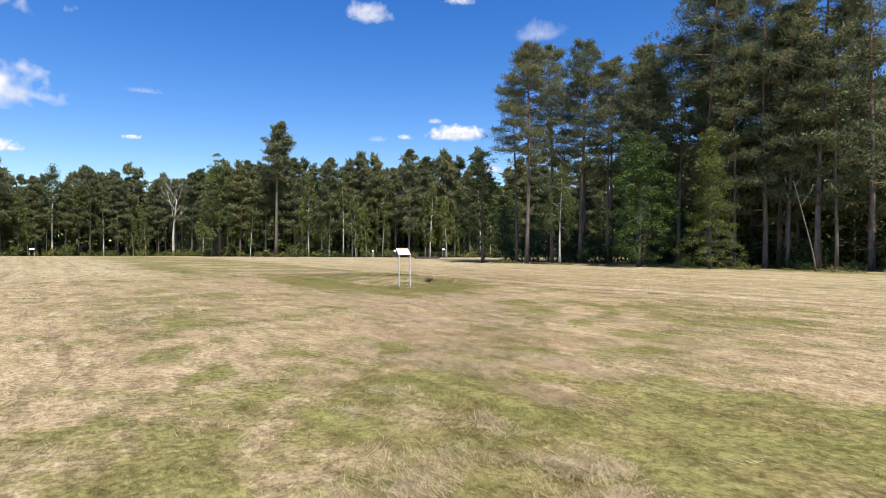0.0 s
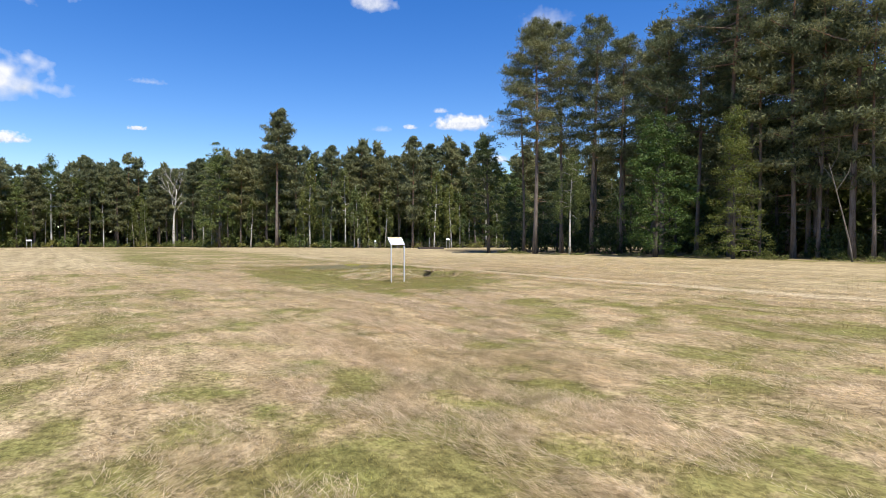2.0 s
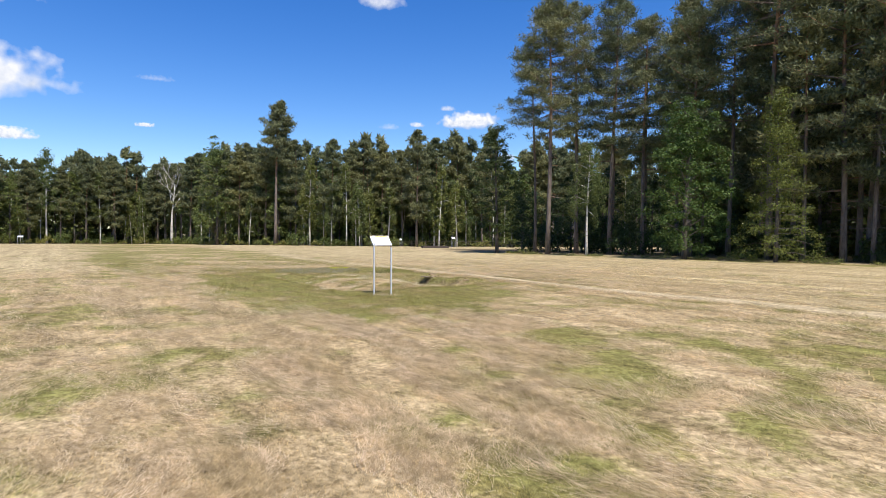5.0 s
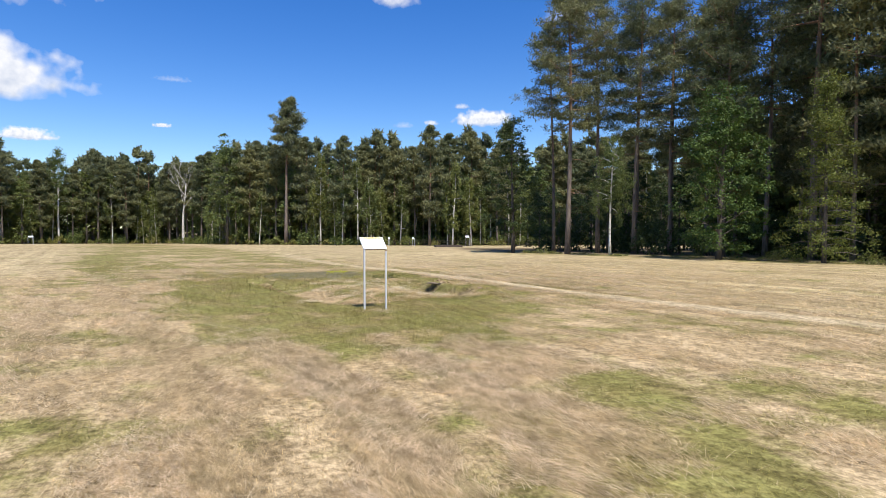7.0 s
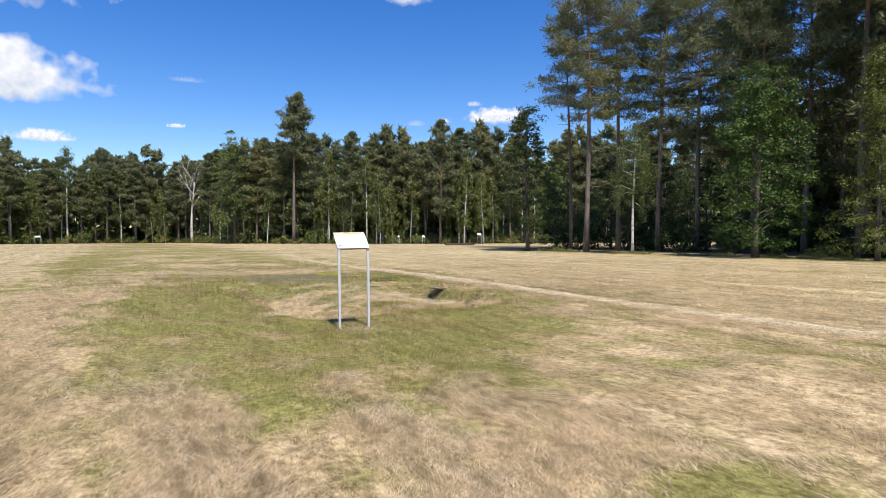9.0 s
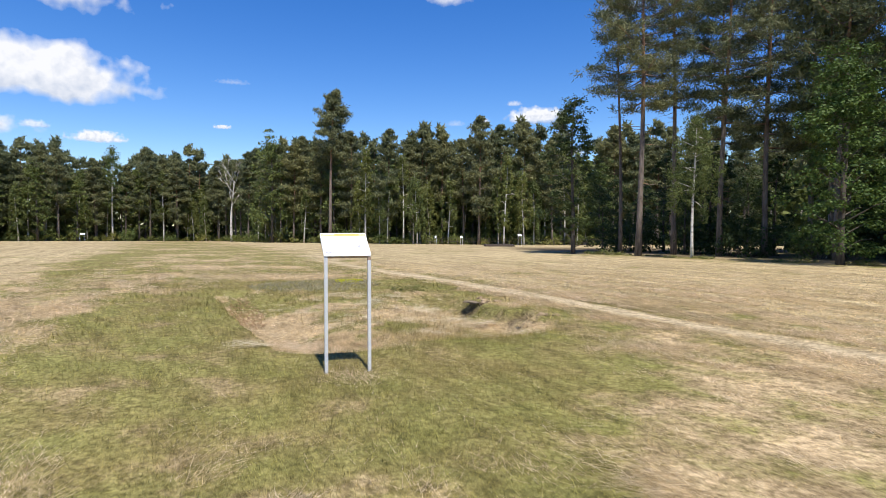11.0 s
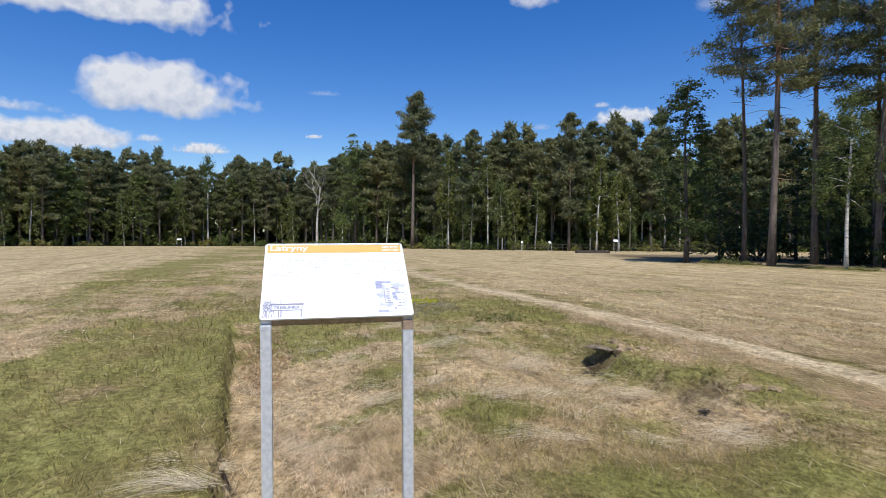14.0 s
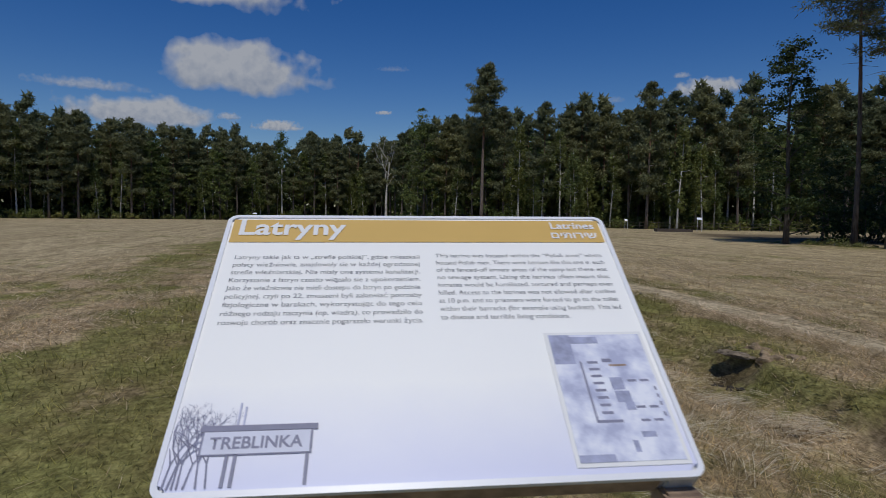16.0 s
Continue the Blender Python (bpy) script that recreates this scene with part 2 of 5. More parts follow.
# ---- shapes ----
class Shape:
    """Collects vertices and faces of one mesh."""

    def __init__(self):
        self.v, self.f, self.n, self.pieces = [], [], 0, []

    def add(self, verts, faces):
        verts = np.asarray(verts, float).reshape(-1, 3)
        self.v.append(verts)
        self.pieces.append((verts, faces))
        self.f.extend([tuple(int(i) + self.n for i in f) for f in faces])
        self.n += len(verts)

    def tube(self, pts, radii, sides=6):
        pts = np.asarray(pts, float)
        ring = []
        for i, p in enumerate(pts):
            d = pts[min(i + 1, len(pts) - 1)] - pts[max(i - 1, 0)]
            d = d / (np.linalg.norm(d) + 1e-9)
            a = np.cross(d, (0.3, 1, 0.1) if abs(d[1]) < 0.9 else (1, 0.2, 0))
            a /= np.linalg.norm(a) + 1e-9
            b = np.cross(d, a)
            for k in range(sides):
                w = 2 * math.pi * k / sides
                ring.append(p + radii[i] * (math.cos(w) * a + math.sin(w) * b))
        faces = []
        for i in range(len(pts) - 1):
            for k in range(sides):
                j = (k + 1) % sides
                faces.append((i * sides + k, i * sides + j, (i + 1) * sides + j, (i + 1) * sides + k))
        faces.append(tuple(range(sides))[::-1])
        faces.append(tuple((len(pts) - 1) * sides + k for k in range(sides)))
        self.add(ring, faces)

    def box(self, x0, x1, y0, y1, z0, z1, c=0.0):
        """A box with its upright edges and rims cut by c."""
        bm = bmesh.new()
        bmesh.ops.create_cube(bm, size=1, matrix=Matrix.Translation(((x0 + x1) / 2, (y0 + y1) / 2, (z0 + z1) / 2)) @ Matrix.Diagonal((x1 - x0, y1 - y0, z1 - z0, 1)))
        if c:
            bmesh.ops.bevel(bm, geom=bm.edges[:], offset=c, segments=2, affect="EDGES")
        bm.verts.index_update()
        self.add([v.co[:] for v in bm.verts], [[v.index for v in f.verts] for f in bm.faces])
        bm.free()

    def mesh(self, name, mat, smooth=False):
        me = bpy.data.meshes.new(name)
        me.from_pydata(np.concatenate(self.v).tolist() if self.v else [], [], self.f)
        me.materials.append(mat)
        if smooth:
            me.polygons.foreach_set("use_smooth", [True] * len(me.polygons))
        return me


def part(name, shape, mat, parent, label="", smooth=False):
    me = shape if isinstance(shape, bpy.types.Mesh) else shape.mesh(name, mat, smooth)
    ob = new(name, me)
    ob.parent = parent
    if label:
        ob["label"] = label
    return ob


def soup(name, verts, per, mat, masks=None):
    """A mesh of many loose faces with `per` corners each, from one array of vertices."""
    verts = np.ascontiguousarray(verts, dtype=np.float32).reshape(-1, 3)
    n = len(verts) // per
    me = bpy.data.meshes.new(name)
    me.vertices.add(len(verts))
    me.vertices.foreach_set("co", verts.ravel())
    me.loops.add(n * per)
    me.loops.foreach_set("vertex_index", np.arange(n * per, dtype=np.int32))
    me.polygons.add(n)
    me.polygons.foreach_set("loop_start", np.arange(0, n * per, per, dtype=np.int32))
    me.update(calc_edges=True)
    me.materials.append(mat)
    for key, values in (masks or {}).items():
        me.attributes.new(key, "FLOAT", "POINT").data.foreach_set("value", np.ascontiguousarray(np.repeat(values, per), dtype=np.float32))
    return me


def value_noise(x, y, scale, seed=0):
    """Smooth noise from 0 to 1 on arrays."""
    x, y = np.asarray(x, float) * scale + 131.7 * seed, np.asarray(y, float) * scale - 57.3 * seed
    i, j = np.floor(x), np.floor(y)
    u, v = x - i, y - j
    u, v = u * u * (3 - 2 * u), v * v * (3 - 2 * v)

    def h(a, b):
        s = np.sin(a * 127.1 + b * 311.7) * 43758.5453
        return s - np.floor(s)

    return (h(i, j) * (1 - u) + h(i + 1, j) * u) * (1 - v) + (h(i, j + 1) * (1 - u) + h(i + 1, j + 1) * u) * v


def step(a, b, x):
    t = np.clip((x - a) / (b - a), 0, 1)
    return t * t * (3 - 2 * t)


# ---- the lie of the land ----
PIT = (-2.4, 21.4)          # near corner of the sunken foundation
E1, E2 = (0.88, 0.477), (-0.495, 0.869)


def pit_frame(x, y):
    dx, dy = x - PIT[0], y - PIT[1]
    return dx * E1[0] + dy * E1[1], dx * E2[0] + dy * E2[1]


def pit_depth(x, y):
    """A trench along the sharp edge, a softer one along the opposite bank, and a low back between them."""
    a, b = pit_frame(x, y)
    e = a - 0.04 + 0.123 * np.clip(b, 0, 8) - 0.9 * (1 - step(-0.7, 0.45, b)) + 0.12 * (value_noise(x, y, 1.7, 3) - 0.5) + 0.06 * (value_noise(x, y, 6, 4) - 0.5)
    ends = step(-0.1, 0.7, b) * (1 - step(5.5, 9.0, b))
    sharp = step(-0.02, 0.035, e) * (0.25 * (1 - step(0.5, 1.9, e)) + 0.06 * (1 - step(3.5, 4.6, e))) * ends
    bank = 0.26 * np.exp(-((a - 3.75) / 0.65) ** 2) * (1 - step(4.05, 4.4, a + 0.4 * (value_noise(x, y, 1.4, 8) - 0.5))) * step(0.2, 1.2, b) * (1 - step(4.6, 6.5, b))
    lump = 0.05 * (value_noise(x, y, 1.3, 5) - 0.5) * ends * step(0.0, 0.3, e) * (1 - step(3.8, 4.6, a))
    return sharp + bank + lump


# mouths of burrows cut into the bank: place, half width, depth
HOLES = [(-0.60, 26.84, 0.29, 0.18), (0.46, 25.36, 0.26, 0.17)]
MOUTH, LENGTH = (-0.57, -0.82), (0.82, -0.57)


def hole_frame(x, y, hx, hy):
    """Distance out of the mouth, and along it."""
    return (x - hx) * MOUTH[0] + (y - hy) * MOUTH[1], (x - hx) * LENGTH[0] + (y - hy) * LENGTH[1]


def height(x, y):
    x, y = np.asarray(x, float), np.asarray(y, float)
    yc = np.clip(y, -60, 170)
    z = -0.0072 * yc - np.where(yc > 0, 0.00006 * yc * yc, 0)
    r = np.hypot(x, y - 12)
    z = z + 0.05 * (value_noise(x, y, 0.35, 1) - 0.5) + 0.025 * (value_noise(x, y, 1.6, 2) - 0.5) * (r < 60)
    z = z - pit_depth(x, y)
    for hx, hy, half, d in HOLES:
        out, lat = hole_frame(x, y, hx, hy)
        out = out + 0.16 * (value_noise(x, y, 5, 17) - 0.5) + 0.06 * (value_noise(x, y, 14, 18) - 0.5) + 0.35 * lat * lat
        z = z - d * step(-0.10, 0.05, out) * np.exp(-np.clip(out, 0, 9) / 0.34) * np.exp(-(lat / half) ** 4)
        z = z + 0.06 * np.exp(-((out + 0.16) / 0.14) ** 2 - (lat / (half * 1.3)) ** 2)
    return z


def segment_distance(x, y, pts):
    best = np.full(np.shape(x), 1e9)
    for (ax, ay), (bx, by) in zip(pts, pts[1:]):
        t = np.clip(((x - ax) * (bx - ax) + (y - ay) * (by - ay)) / ((bx - ax) ** 2 + (by - ay) ** 2), 0, 1)
        best = np.minimum(best, np.hypot(x - ax - t * (bx - ax), y - ay - t * (by - ay)))
    return best


TRAIL = [(-14, 52), (-7, 39.5), (-2.1, 32.4), (0.0, 29.5), (1.75, 26.5), (2.9, 24.5), (4.2, 22.6), (6.6, 19.6), (10, 15.5)]
SPOTS = [(-0.5, 5.4, 1.0), (-2.0, 4.0, 0.8), (1.6, 4.4, 0.7), (0.7, 10.1, 0.7), (-0.8, 8.2, 0.6), (4.6, 12.5, 1.4), (-2.5, 13.8, 0.8), (-1.0, 14.2, 0.5), (2.1, 13.4, 0.8), (0.3, 2.6, 0.9), (5.0, 8.0, 0.9), (-5.5, 12.0, 0.9), (3.3, 14.6, 1.2), (2.0, 15.3, 0.9), (4.5, 13.7, 1.1), (6.5, 11.6, 1.0), (1.2, 8.6, 0.7), (-0.8, 6.4, 0.8), (2.7, 8.2, 1.1), (3.7, 9.6, 1.1), (2.3, 11.0, 0.8), (-2.4, 7.4, 1.0), (-3.5, 8.6, 0.9)]
EDGE = [(2.0, 60.5), (8.2, 54.0), (13.5, 47.0), (19.0, 39.8), (23.0, 34.5), (28.0, 28.0), (36, 18), (48, 4), (60, -12)]


def zones(x, y):
    """How green, pale, dry or bare the meadow is at each place; bare also holds painted shade."""
    x, y = np.asarray(x, float), np.asarray(y, float)
    w = 1.6 * (value_noise(x, y, 0.5, 11) - 0.5) + 0.8 * (value_noise(x, y, 2.2, 12) - 0.5)
    a, b = pit_frame(x, y)
    green = 1 - step(0.75, 1.1, np.sqrt(((a - 0.9) / 4.6) ** 2 + ((b - 3.6) / 8.2) ** 2) + 0.14 * w)
    e = a - 0.04 + 0.123 * np.clip(b, 0, 8) - 0.9 * (1 - step(-0.7, 0.45, b))
    inside = step(0.0, 0.12, e) * (1 - step(3.6, 4.4, a + 0.3 * w)) * step(0.0, 0.9, b + 0.7 * w) * (1 - step(6.5, 9.0, b + w))
    dry = inside * step(0.36, 0.80, value_noise(x * 1.6 - y * 0.8, y * 1.2 + x * 0.3, 0.9, 13) * 0.40 + 0.30 * value_noise(x, y, 3, 14) + 0.30 * value_noise(x, y, 8, 15) - 0.08 + 0.50 * (1 - step(0.6, 1.7, e)) * (1 - step(4.0, 6.0, b)))
    trail = 1 - step(0.16, 0.42, segment_distance(x, y, TRAIL) + 0.25 * w * 0.5)
    ahead = (x + 0.9) * 0.84 + (y - 30.5) * 0.54
    right_field = step(0.4, 1.6, ahead) * step(16, 21, y + 0.35 * x)
    off = (x + 18.8) * -0.845 - (y - 37.06) * 0.535
    left_field = step(-0.4, 0.7, off + 0.5 * w) * step(28, 31, y - 0.1 * x)
    band = np.exp(-((off + 1.0 + 0.6 * w) / 0.8) ** 2) * step(28, 34, y)
    strip = (1 - step(-0.2, 2, off)) * step(4, 9, -off + 6) * step(28, 36, y) * (1 - right_field)
    far_pale = step(60, 75, y) * step(4.0, 16, (x + 40) * 0.86 + (y - 85) * 0.5) * 0.9
    brim = 1 - step(0.2, 1.8, segment_distance(x, y, EDGE) + 0.5 * w)
    green = np.clip(green * (1 - inside * 0.12) + 1.6 * band + 0.45 * strip + brim, 0, 1.2) * (1 - trail)
    pale = np.clip(np.maximum(np.maximum(right_field, left_field), far_pale) * (1 - brim) + trail, 0, 1)
    bare = np.zeros_like(x)
    # Soil in the burrow mouths, painted dark like the shade under an overhang
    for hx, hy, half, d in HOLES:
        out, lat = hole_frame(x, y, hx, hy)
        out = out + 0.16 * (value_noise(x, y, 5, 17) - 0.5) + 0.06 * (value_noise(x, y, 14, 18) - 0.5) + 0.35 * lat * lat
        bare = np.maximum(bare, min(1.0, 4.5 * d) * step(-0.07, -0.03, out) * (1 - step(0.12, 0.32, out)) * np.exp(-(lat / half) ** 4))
    for gx, gy, gr in SPOTS:
        green = np.maximum(green, 1.3 * (1 - step(0.1, 1.15, np.hypot((x - gx) * 0.9, (y - gy) * 0.75) / gr + 0.3 * w)) * step(0.2, 0.6, value_noise(x, y, 2.4, 31)))
    green = np.maximum(green, 1.0 * (1 - step(3.0, 9.0, y + 2.0 * w)) * step(0.26, 0.60, 0.6 * value_noise(x, y * 0.7, 0.9, 33) + 0.4 * value_noise(x, y, 3.1, 34)))
    e = e + 0.12 * (value_noise(x, y, 1.7, 3) - 0.5) + 0.06 * (value_noise(x, y, 6, 4) - 0.5)
    # Bare soil along the pit edge, its dark colour also drawing the crack's shade
    scarp = np.exp(-((e - 0.012) / 0.035) ** 2) * step(0.3, 0.8, b) * (1 - step(3.0, 5.5, b)) * step(0.15, 0.5, value_noise(x, y, 3.5, 16))
    bare = np.maximum(bare, 1.0 * scarp)
    feet = np.exp(-(((x + 1.25) / 0.35) ** 2 + ((y - 20.55) / 0.25) ** 2)) * 0.5
    forest = step(0.5, 3.0, (x - 8.2) * 0.777 + (y - 54.0) * 0.63) * (1 - step(75, 80, y)) * step(0, 3, x + (y - 54) * 0.1)
    return {"green": green * (1 - dry * 0.8), "pale": pale, "trail": trail * 0.9, "pit": inside, "dry": np.clip(dry + feet, 0, 1), "bare": np.clip(bare + feet * 0.3 + 0.75 * forest, 0, 1)}


def axis(lo, hi, dense, fine, grow):
    """Grid lines: fine between the two dense limits, wider and wider outside."""
    mid = list(np.arange(dense[0], dense[1] + 1e-6, fine))
    s, p, up = fine, dense[1], []
    while p < hi:
        s *= grow
        p += s
        up.append(p)
    s, p, down = fine, dense[0], []
    while p > lo:
        s *= grow
        p -= s
        down.append(p)
    return np.array(down[::-1] + mid + up)


def build_ground():
    gx, gy = axis(-2600, 2600, (-6.0, 1.6), 0.045, 1.10), axis(-2600, 2600, (20.8, 28.0), 0.045, 1.09)
    X, Y = np.meshgrid(gx, gy)
    x, y = X.ravel(), Y.ravel()
    z = height(x, y)
    nx, ny = len(gx), len(gy)
    i = (np.arange(ny - 1)[:, None] * nx + np.arange(nx - 1)[None, :]).ravel()
    quads = np.stack([i, i + 1, i + nx + 1, i + nx], 1)
    me = bpy.data.meshes.new("ground")
    me.vertices.add(len(x))
    me.vertices.foreach_set("co", np.stack([x, y, z], 1).astype(np.float32).ravel())
    me.loops.add(quads.size)
    me.loops.foreach_set("vertex_index", quads.astype(np.int32).ravel())
    me.polygons.add(len(quads))
    me.polygons.foreach_set("loop_start", np.arange(0, quads.size, 4, dtype=np.int32))
    me.update(calc_edges=True)
    me.polygons.foreach_set("use_smooth", [True] * len(quads))
    me.materials.append(TURF)
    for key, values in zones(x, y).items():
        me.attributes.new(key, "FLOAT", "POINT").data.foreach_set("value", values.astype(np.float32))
    tagged(new("ground", me), "dry mown meadow with green patches and worn trail", "meadow", kind="structure")


build_ground()
rng = np.random.default_rng(7)


def ground_at(x, y):
    return float(height(np.array([x]), np.array([y]))[0])


# ---- information boards ----
def text_part(name, words, mat, parent, x, y, w, h, bold=False, lift=0.0004):
    """Raised printed letters on the board's sheet, fitted into w by h."""
    cu = bpy.data.curves.new(name, "FONT")
    cu.body, cu.size, cu.align_x = words.replace("ę", "e"), 1.0, "LEFT"
    if bold:
        cu.offset = 0.022
    cu.materials.append(mat)
    ob = new(name, cu)
    bpy.context.view_layer.update()
    dim = ob.dimensions
    ob.parent = parent
    sx = w / max(dim.x, 1e-6)
    sy = h
    ob.matrix_basis = Matrix.Translation((x, y, lift)) @ Matrix.Diagonal((sx, sy, 1, 1))
    return ob


WHITE = plain("white_print", (0.88, 0.88, 0.89), 0.35, 0, 0.03, 4)
OCHRE = plain("ochre_print", (0.70, 0.46, 0.13), 0.4, 0, 0.06, 8)
INK = plain("grey_ink", (0.20, 0.195, 0.195), 0.5, 0, 0.1, 8)
PAPER = plain("white_letters", (0.85, 0.84, 0.80), 0.4, 0, 0.02, 8)
PLUM = plain("photo_ink", (0.25, 0.25, 0.34), 0.5, 0, 0.2, 40)
MAUVE = plain("photo_grey", (0.52, 0.53, 0.68), 0.5, 0, 0.15, 60)
PHOTOGREY = plain("photo_shade", (0.42, 0.44, 0.60), 0.5, 0, 0.35, 90)
PHOTOPALE = plain("photo_pale", (0.70, 0.71, 0.80), 0.5, 0, 0.1, 30)


def sheet_material():
    """White print that turns into a pale violet winter sky towards the lower edge."""
    m, tree, bsdf = material("board_print")
    pos = node(tree, "TexCoord").outputs["Object"]
    y = node(tree, "SeparateXYZ", {0: pos}).outputs[1]
    x = node(tree, "SeparateXYZ", {0: pos}).outputs[0]
    y = calc(tree, "ADD", y, calc(tree, "MULTIPLY", fractal(tree, pos, 12, 3), 0.03))
    col = ramp(tree, calc(tree, "MULTIPLY", y, 3.0), [(0.08, (0.70, 0.71, 0.86)), (0.36, (0.97, 0.955, 0.895))])
    tree.links.new(col, bsdf.inputs["Base Color"])
    bsdf.inputs["Roughness"].default_value = 0.5
    bsdf.inputs["Specular IOR Level"].default_value = 0.9
    return m


def aerial_material():
    m, tree, bsdf = material("aerial_photo")
    pos = node(tree, "TexCoord").outputs["Object"]
    n = fractal(tree, pos, 28, 4, 0.6)
    tree.links.new(ramp(tree, n, [(0.36, (0.44, 0.46, 0.61)), (0.48, (0.66, 0.68, 0.80)), (0.60, (0.84, 0.85, 0.90))]), bsdf.inputs["Base Color"])
    return m


SHEET, AERIAL = sheet_material(), aerial_material()
BW, BL = 0.476, 0.350        # the board's sheet
POLISH = [
    "Latryny takie jak ta w „strefie polskiej”, gdzie mieszkali", "polscy więźniowie, znajdowały się w każdej ogrodzonej",
    "strefie więźniarskiej. Nie miały one systemu kanalizacji.", "Korzystanie z latryn często wiązało się z upokorzeniem.",
    "Jako że więźniowie nie mieli dostępu do latryn po godzinie", "policyjnej, czyli po 22, zmuszeni byli załatwiać potrzeby",
    "fizjologiczne w barakach, wykorzystując do tego celu", "różnego rodzaju naczynia (np. wiadra), co prowadziło do",
    "rozwoju chorób oraz znacznie pogarszało warunki życia."]
ENGLISH = [
    "This latrine was located within the “Polish zone” which", "housed Polish men. There were latrines like this one in each",
    "of the fenced-off inmate areas of the camp but there was", "no sewage system. Using the latrines often meant that",
    "inmates would be humiliated, tortured and perhaps even", "killed. Access to the latrines was not allowed after curfew",
    "at 10 p.m. and so prisoners were forced to go to the toilet", "within their barracks (for example using buckets). This led",
    "to disease and terrible living conditions."]


def board(x, y, turn, tall, detail, label, wide=BW, z=None):
    """An information board: two posts of square tube, bent back under a sloping printed sheet."""
    thing = tagged(new("information_board"), label, "information board", group="information boards")
    thing.matrix_world = pose(x, y, ground_at(x, y) if z is None else z, 0, 0, turn)
    slope = math.atan2(0.226, 0.271)
    half, t = wide / 2, 0.0165
    for s in (-1, 1):
        px = s * (half - t)
        post = Shape()
        post.box(px - t, px + t, -t, t, -0.25, tall - 0.02, 0.003)
        p = part("post", post, STEEL, thing, "galvanised square steel post")
        if detail:
            rust = Shape()
            rust.box(px - t - 0.0012, px + t + 0.0012, -t - 0.0012, t + 0.0012, tall - (0.05 if s > 0 else 0.035), tall - 0.019, 0.003)
            part("corner", rust, RUST if s > 0 else STEEL, p, "rusty post head" if s > 0 else "")
    m = pose(0, -t - 0.002, tall, math.degrees(slope))
    for s in (-1, 1):
        px = s * (half - t)
        arm = Shape()
        arm.box(px - t, px + t, 0.0, BL - 0.03, -0.034, -0.005, 0.003)
        part("arm", arm, STEEL, thing).matrix_basis = m
    rail = Shape()
    rail.box(-half + 2 * t, half - 2 * t, 0.001, 0.030, -0.036, -0.005, 0.003)
    part("rail", rail, RUST if detail else STEEL, thing, "dull brown steel cross rail").matrix_basis = m
    bm = bmesh.new()
    bmesh.ops.create_cube(bm, size=1, matrix=Matrix.Translation((0, BL / 2, -0.002)) @ Matrix.Diagonal((wide, BL, 0.004, 1)))
    up = [e for e in bm.edges if abs(e.verts[0].co.z - e.verts[1].co.z) > 0.001]
    bmesh.ops.bevel(bm, geom=up, offset=0.010, segments=3, affect="EDGES")
    me = bpy.data.meshes.new("panel")
    bm.to_mesh(me)
    bm.free()
    me.materials.append(SHEET if detail else WHITE)
    panel = part("panel", me, None, thing, "white printed plastic sheet")
    panel.matrix_basis = m
    if not detail:
        return thing

    def plate(name, x0, x1, y0, y1, mat, z=0.0012, label=""):
        s = Shape()
        s.box(x0, x1, y0, y1, z - 0.0008, z)
        return part(name, s, mat, panel, label)

    def loop(hw, lo, hi, rad):
        pts = []
        for cx, cy, a0 in ((hw - rad, hi - rad, 0), (-hw + rad, hi - rad, 90), (-hw + rad, lo + rad, 180), (hw - rad, lo + rad, 270)):
            pts += [(cx + rad * math.cos(radians(a0 + 18 * k)), cy + rad * math.sin(radians(a0 + 18 * k))) for k in range(6)]
        return pts

    outer, inner = loop(half + 0.002, -0.002, BL + 0.002, 0.012), loop(half - 0.0035, 0.0035, BL - 0.0035, 0.008)
    n = len(outer)
    rim = Shape()
    rim.add([(x, y, z) for ring, z in ((outer, -0.0048), (outer, 0.0010), (inner, 0.0018), (inner, -0.0048)) for x, y in ring],
            [(k * n + i, k * n + (i + 1) % n, (k + 1) % 4 * n + (i + 1) % n, (k + 1) % 4 * n + i) for k in range(4) for i in range(n)])
    part("rim", rim, WHITE, panel, "bright metal edge strip")
    plate("title_bar", -half + 0.006, half - 0.006, BL - 0.047, BL - 0.007, OCHRE, label="ochre title bar")
    text_part("title", "Latryny", PAPER, panel, -half + 0.013, BL - 0.035, 0.128, 0.038, True, 0.0022)
    text_part("title_english", "Latrines", PAPER, panel, half - 0.073, BL - 0.023, 0.058, 0.017, True, 0.0022)
    text_part("title_hebrew", "םיתוריש", PAPER, panel, half - 0.075, BL - 0.041, 0.060, 0.017, True, 0.0022)
    for i, words in enumerate(POLISH):
        text_part("line", words, INK, panel, -half + 0.017, BL - 0.0755 - i * 0.0121, 0.214, 0.0094)
    for i, words in enumerate(ENGLISH):
        text_part("line", words, INK, panel, half - 0.225, BL - 0.0735 - i * 0.0119, 0.207 * (0.70 if i == 8 else 1), 0.0092)
    # aerial view with a pale border
    plate("photo_border", half - 0.116, half - 0.008, 0.010, 0.160, PAPER)
    photo = plate("aerial_photo", half - 0.112, half - 0.012, 0.014, 0.156, AERIAL, 0.0020, "blue-grey aerial photograph")
    def shade(name, u, v, w, h, mat):
        """A printed mark on the photograph, by fractions from its upper corner."""
        x0, y1 = half - 0.112 + u * 0.100, 0.156 - v * 0.142
        m = Shape()
        m.box(x0, x0 + w * 0.100, y1 - h * 0.142, y1, 0.0020, 0.0022)
        part(name, m, mat, photo)

    shade("printed_wood", 0.0, 0.0, 0.22, 0.26, PHOTOGREY)
    shade("printed_wood", 0.22, 0.02, 0.30, 0.06, PHOTOGREY)
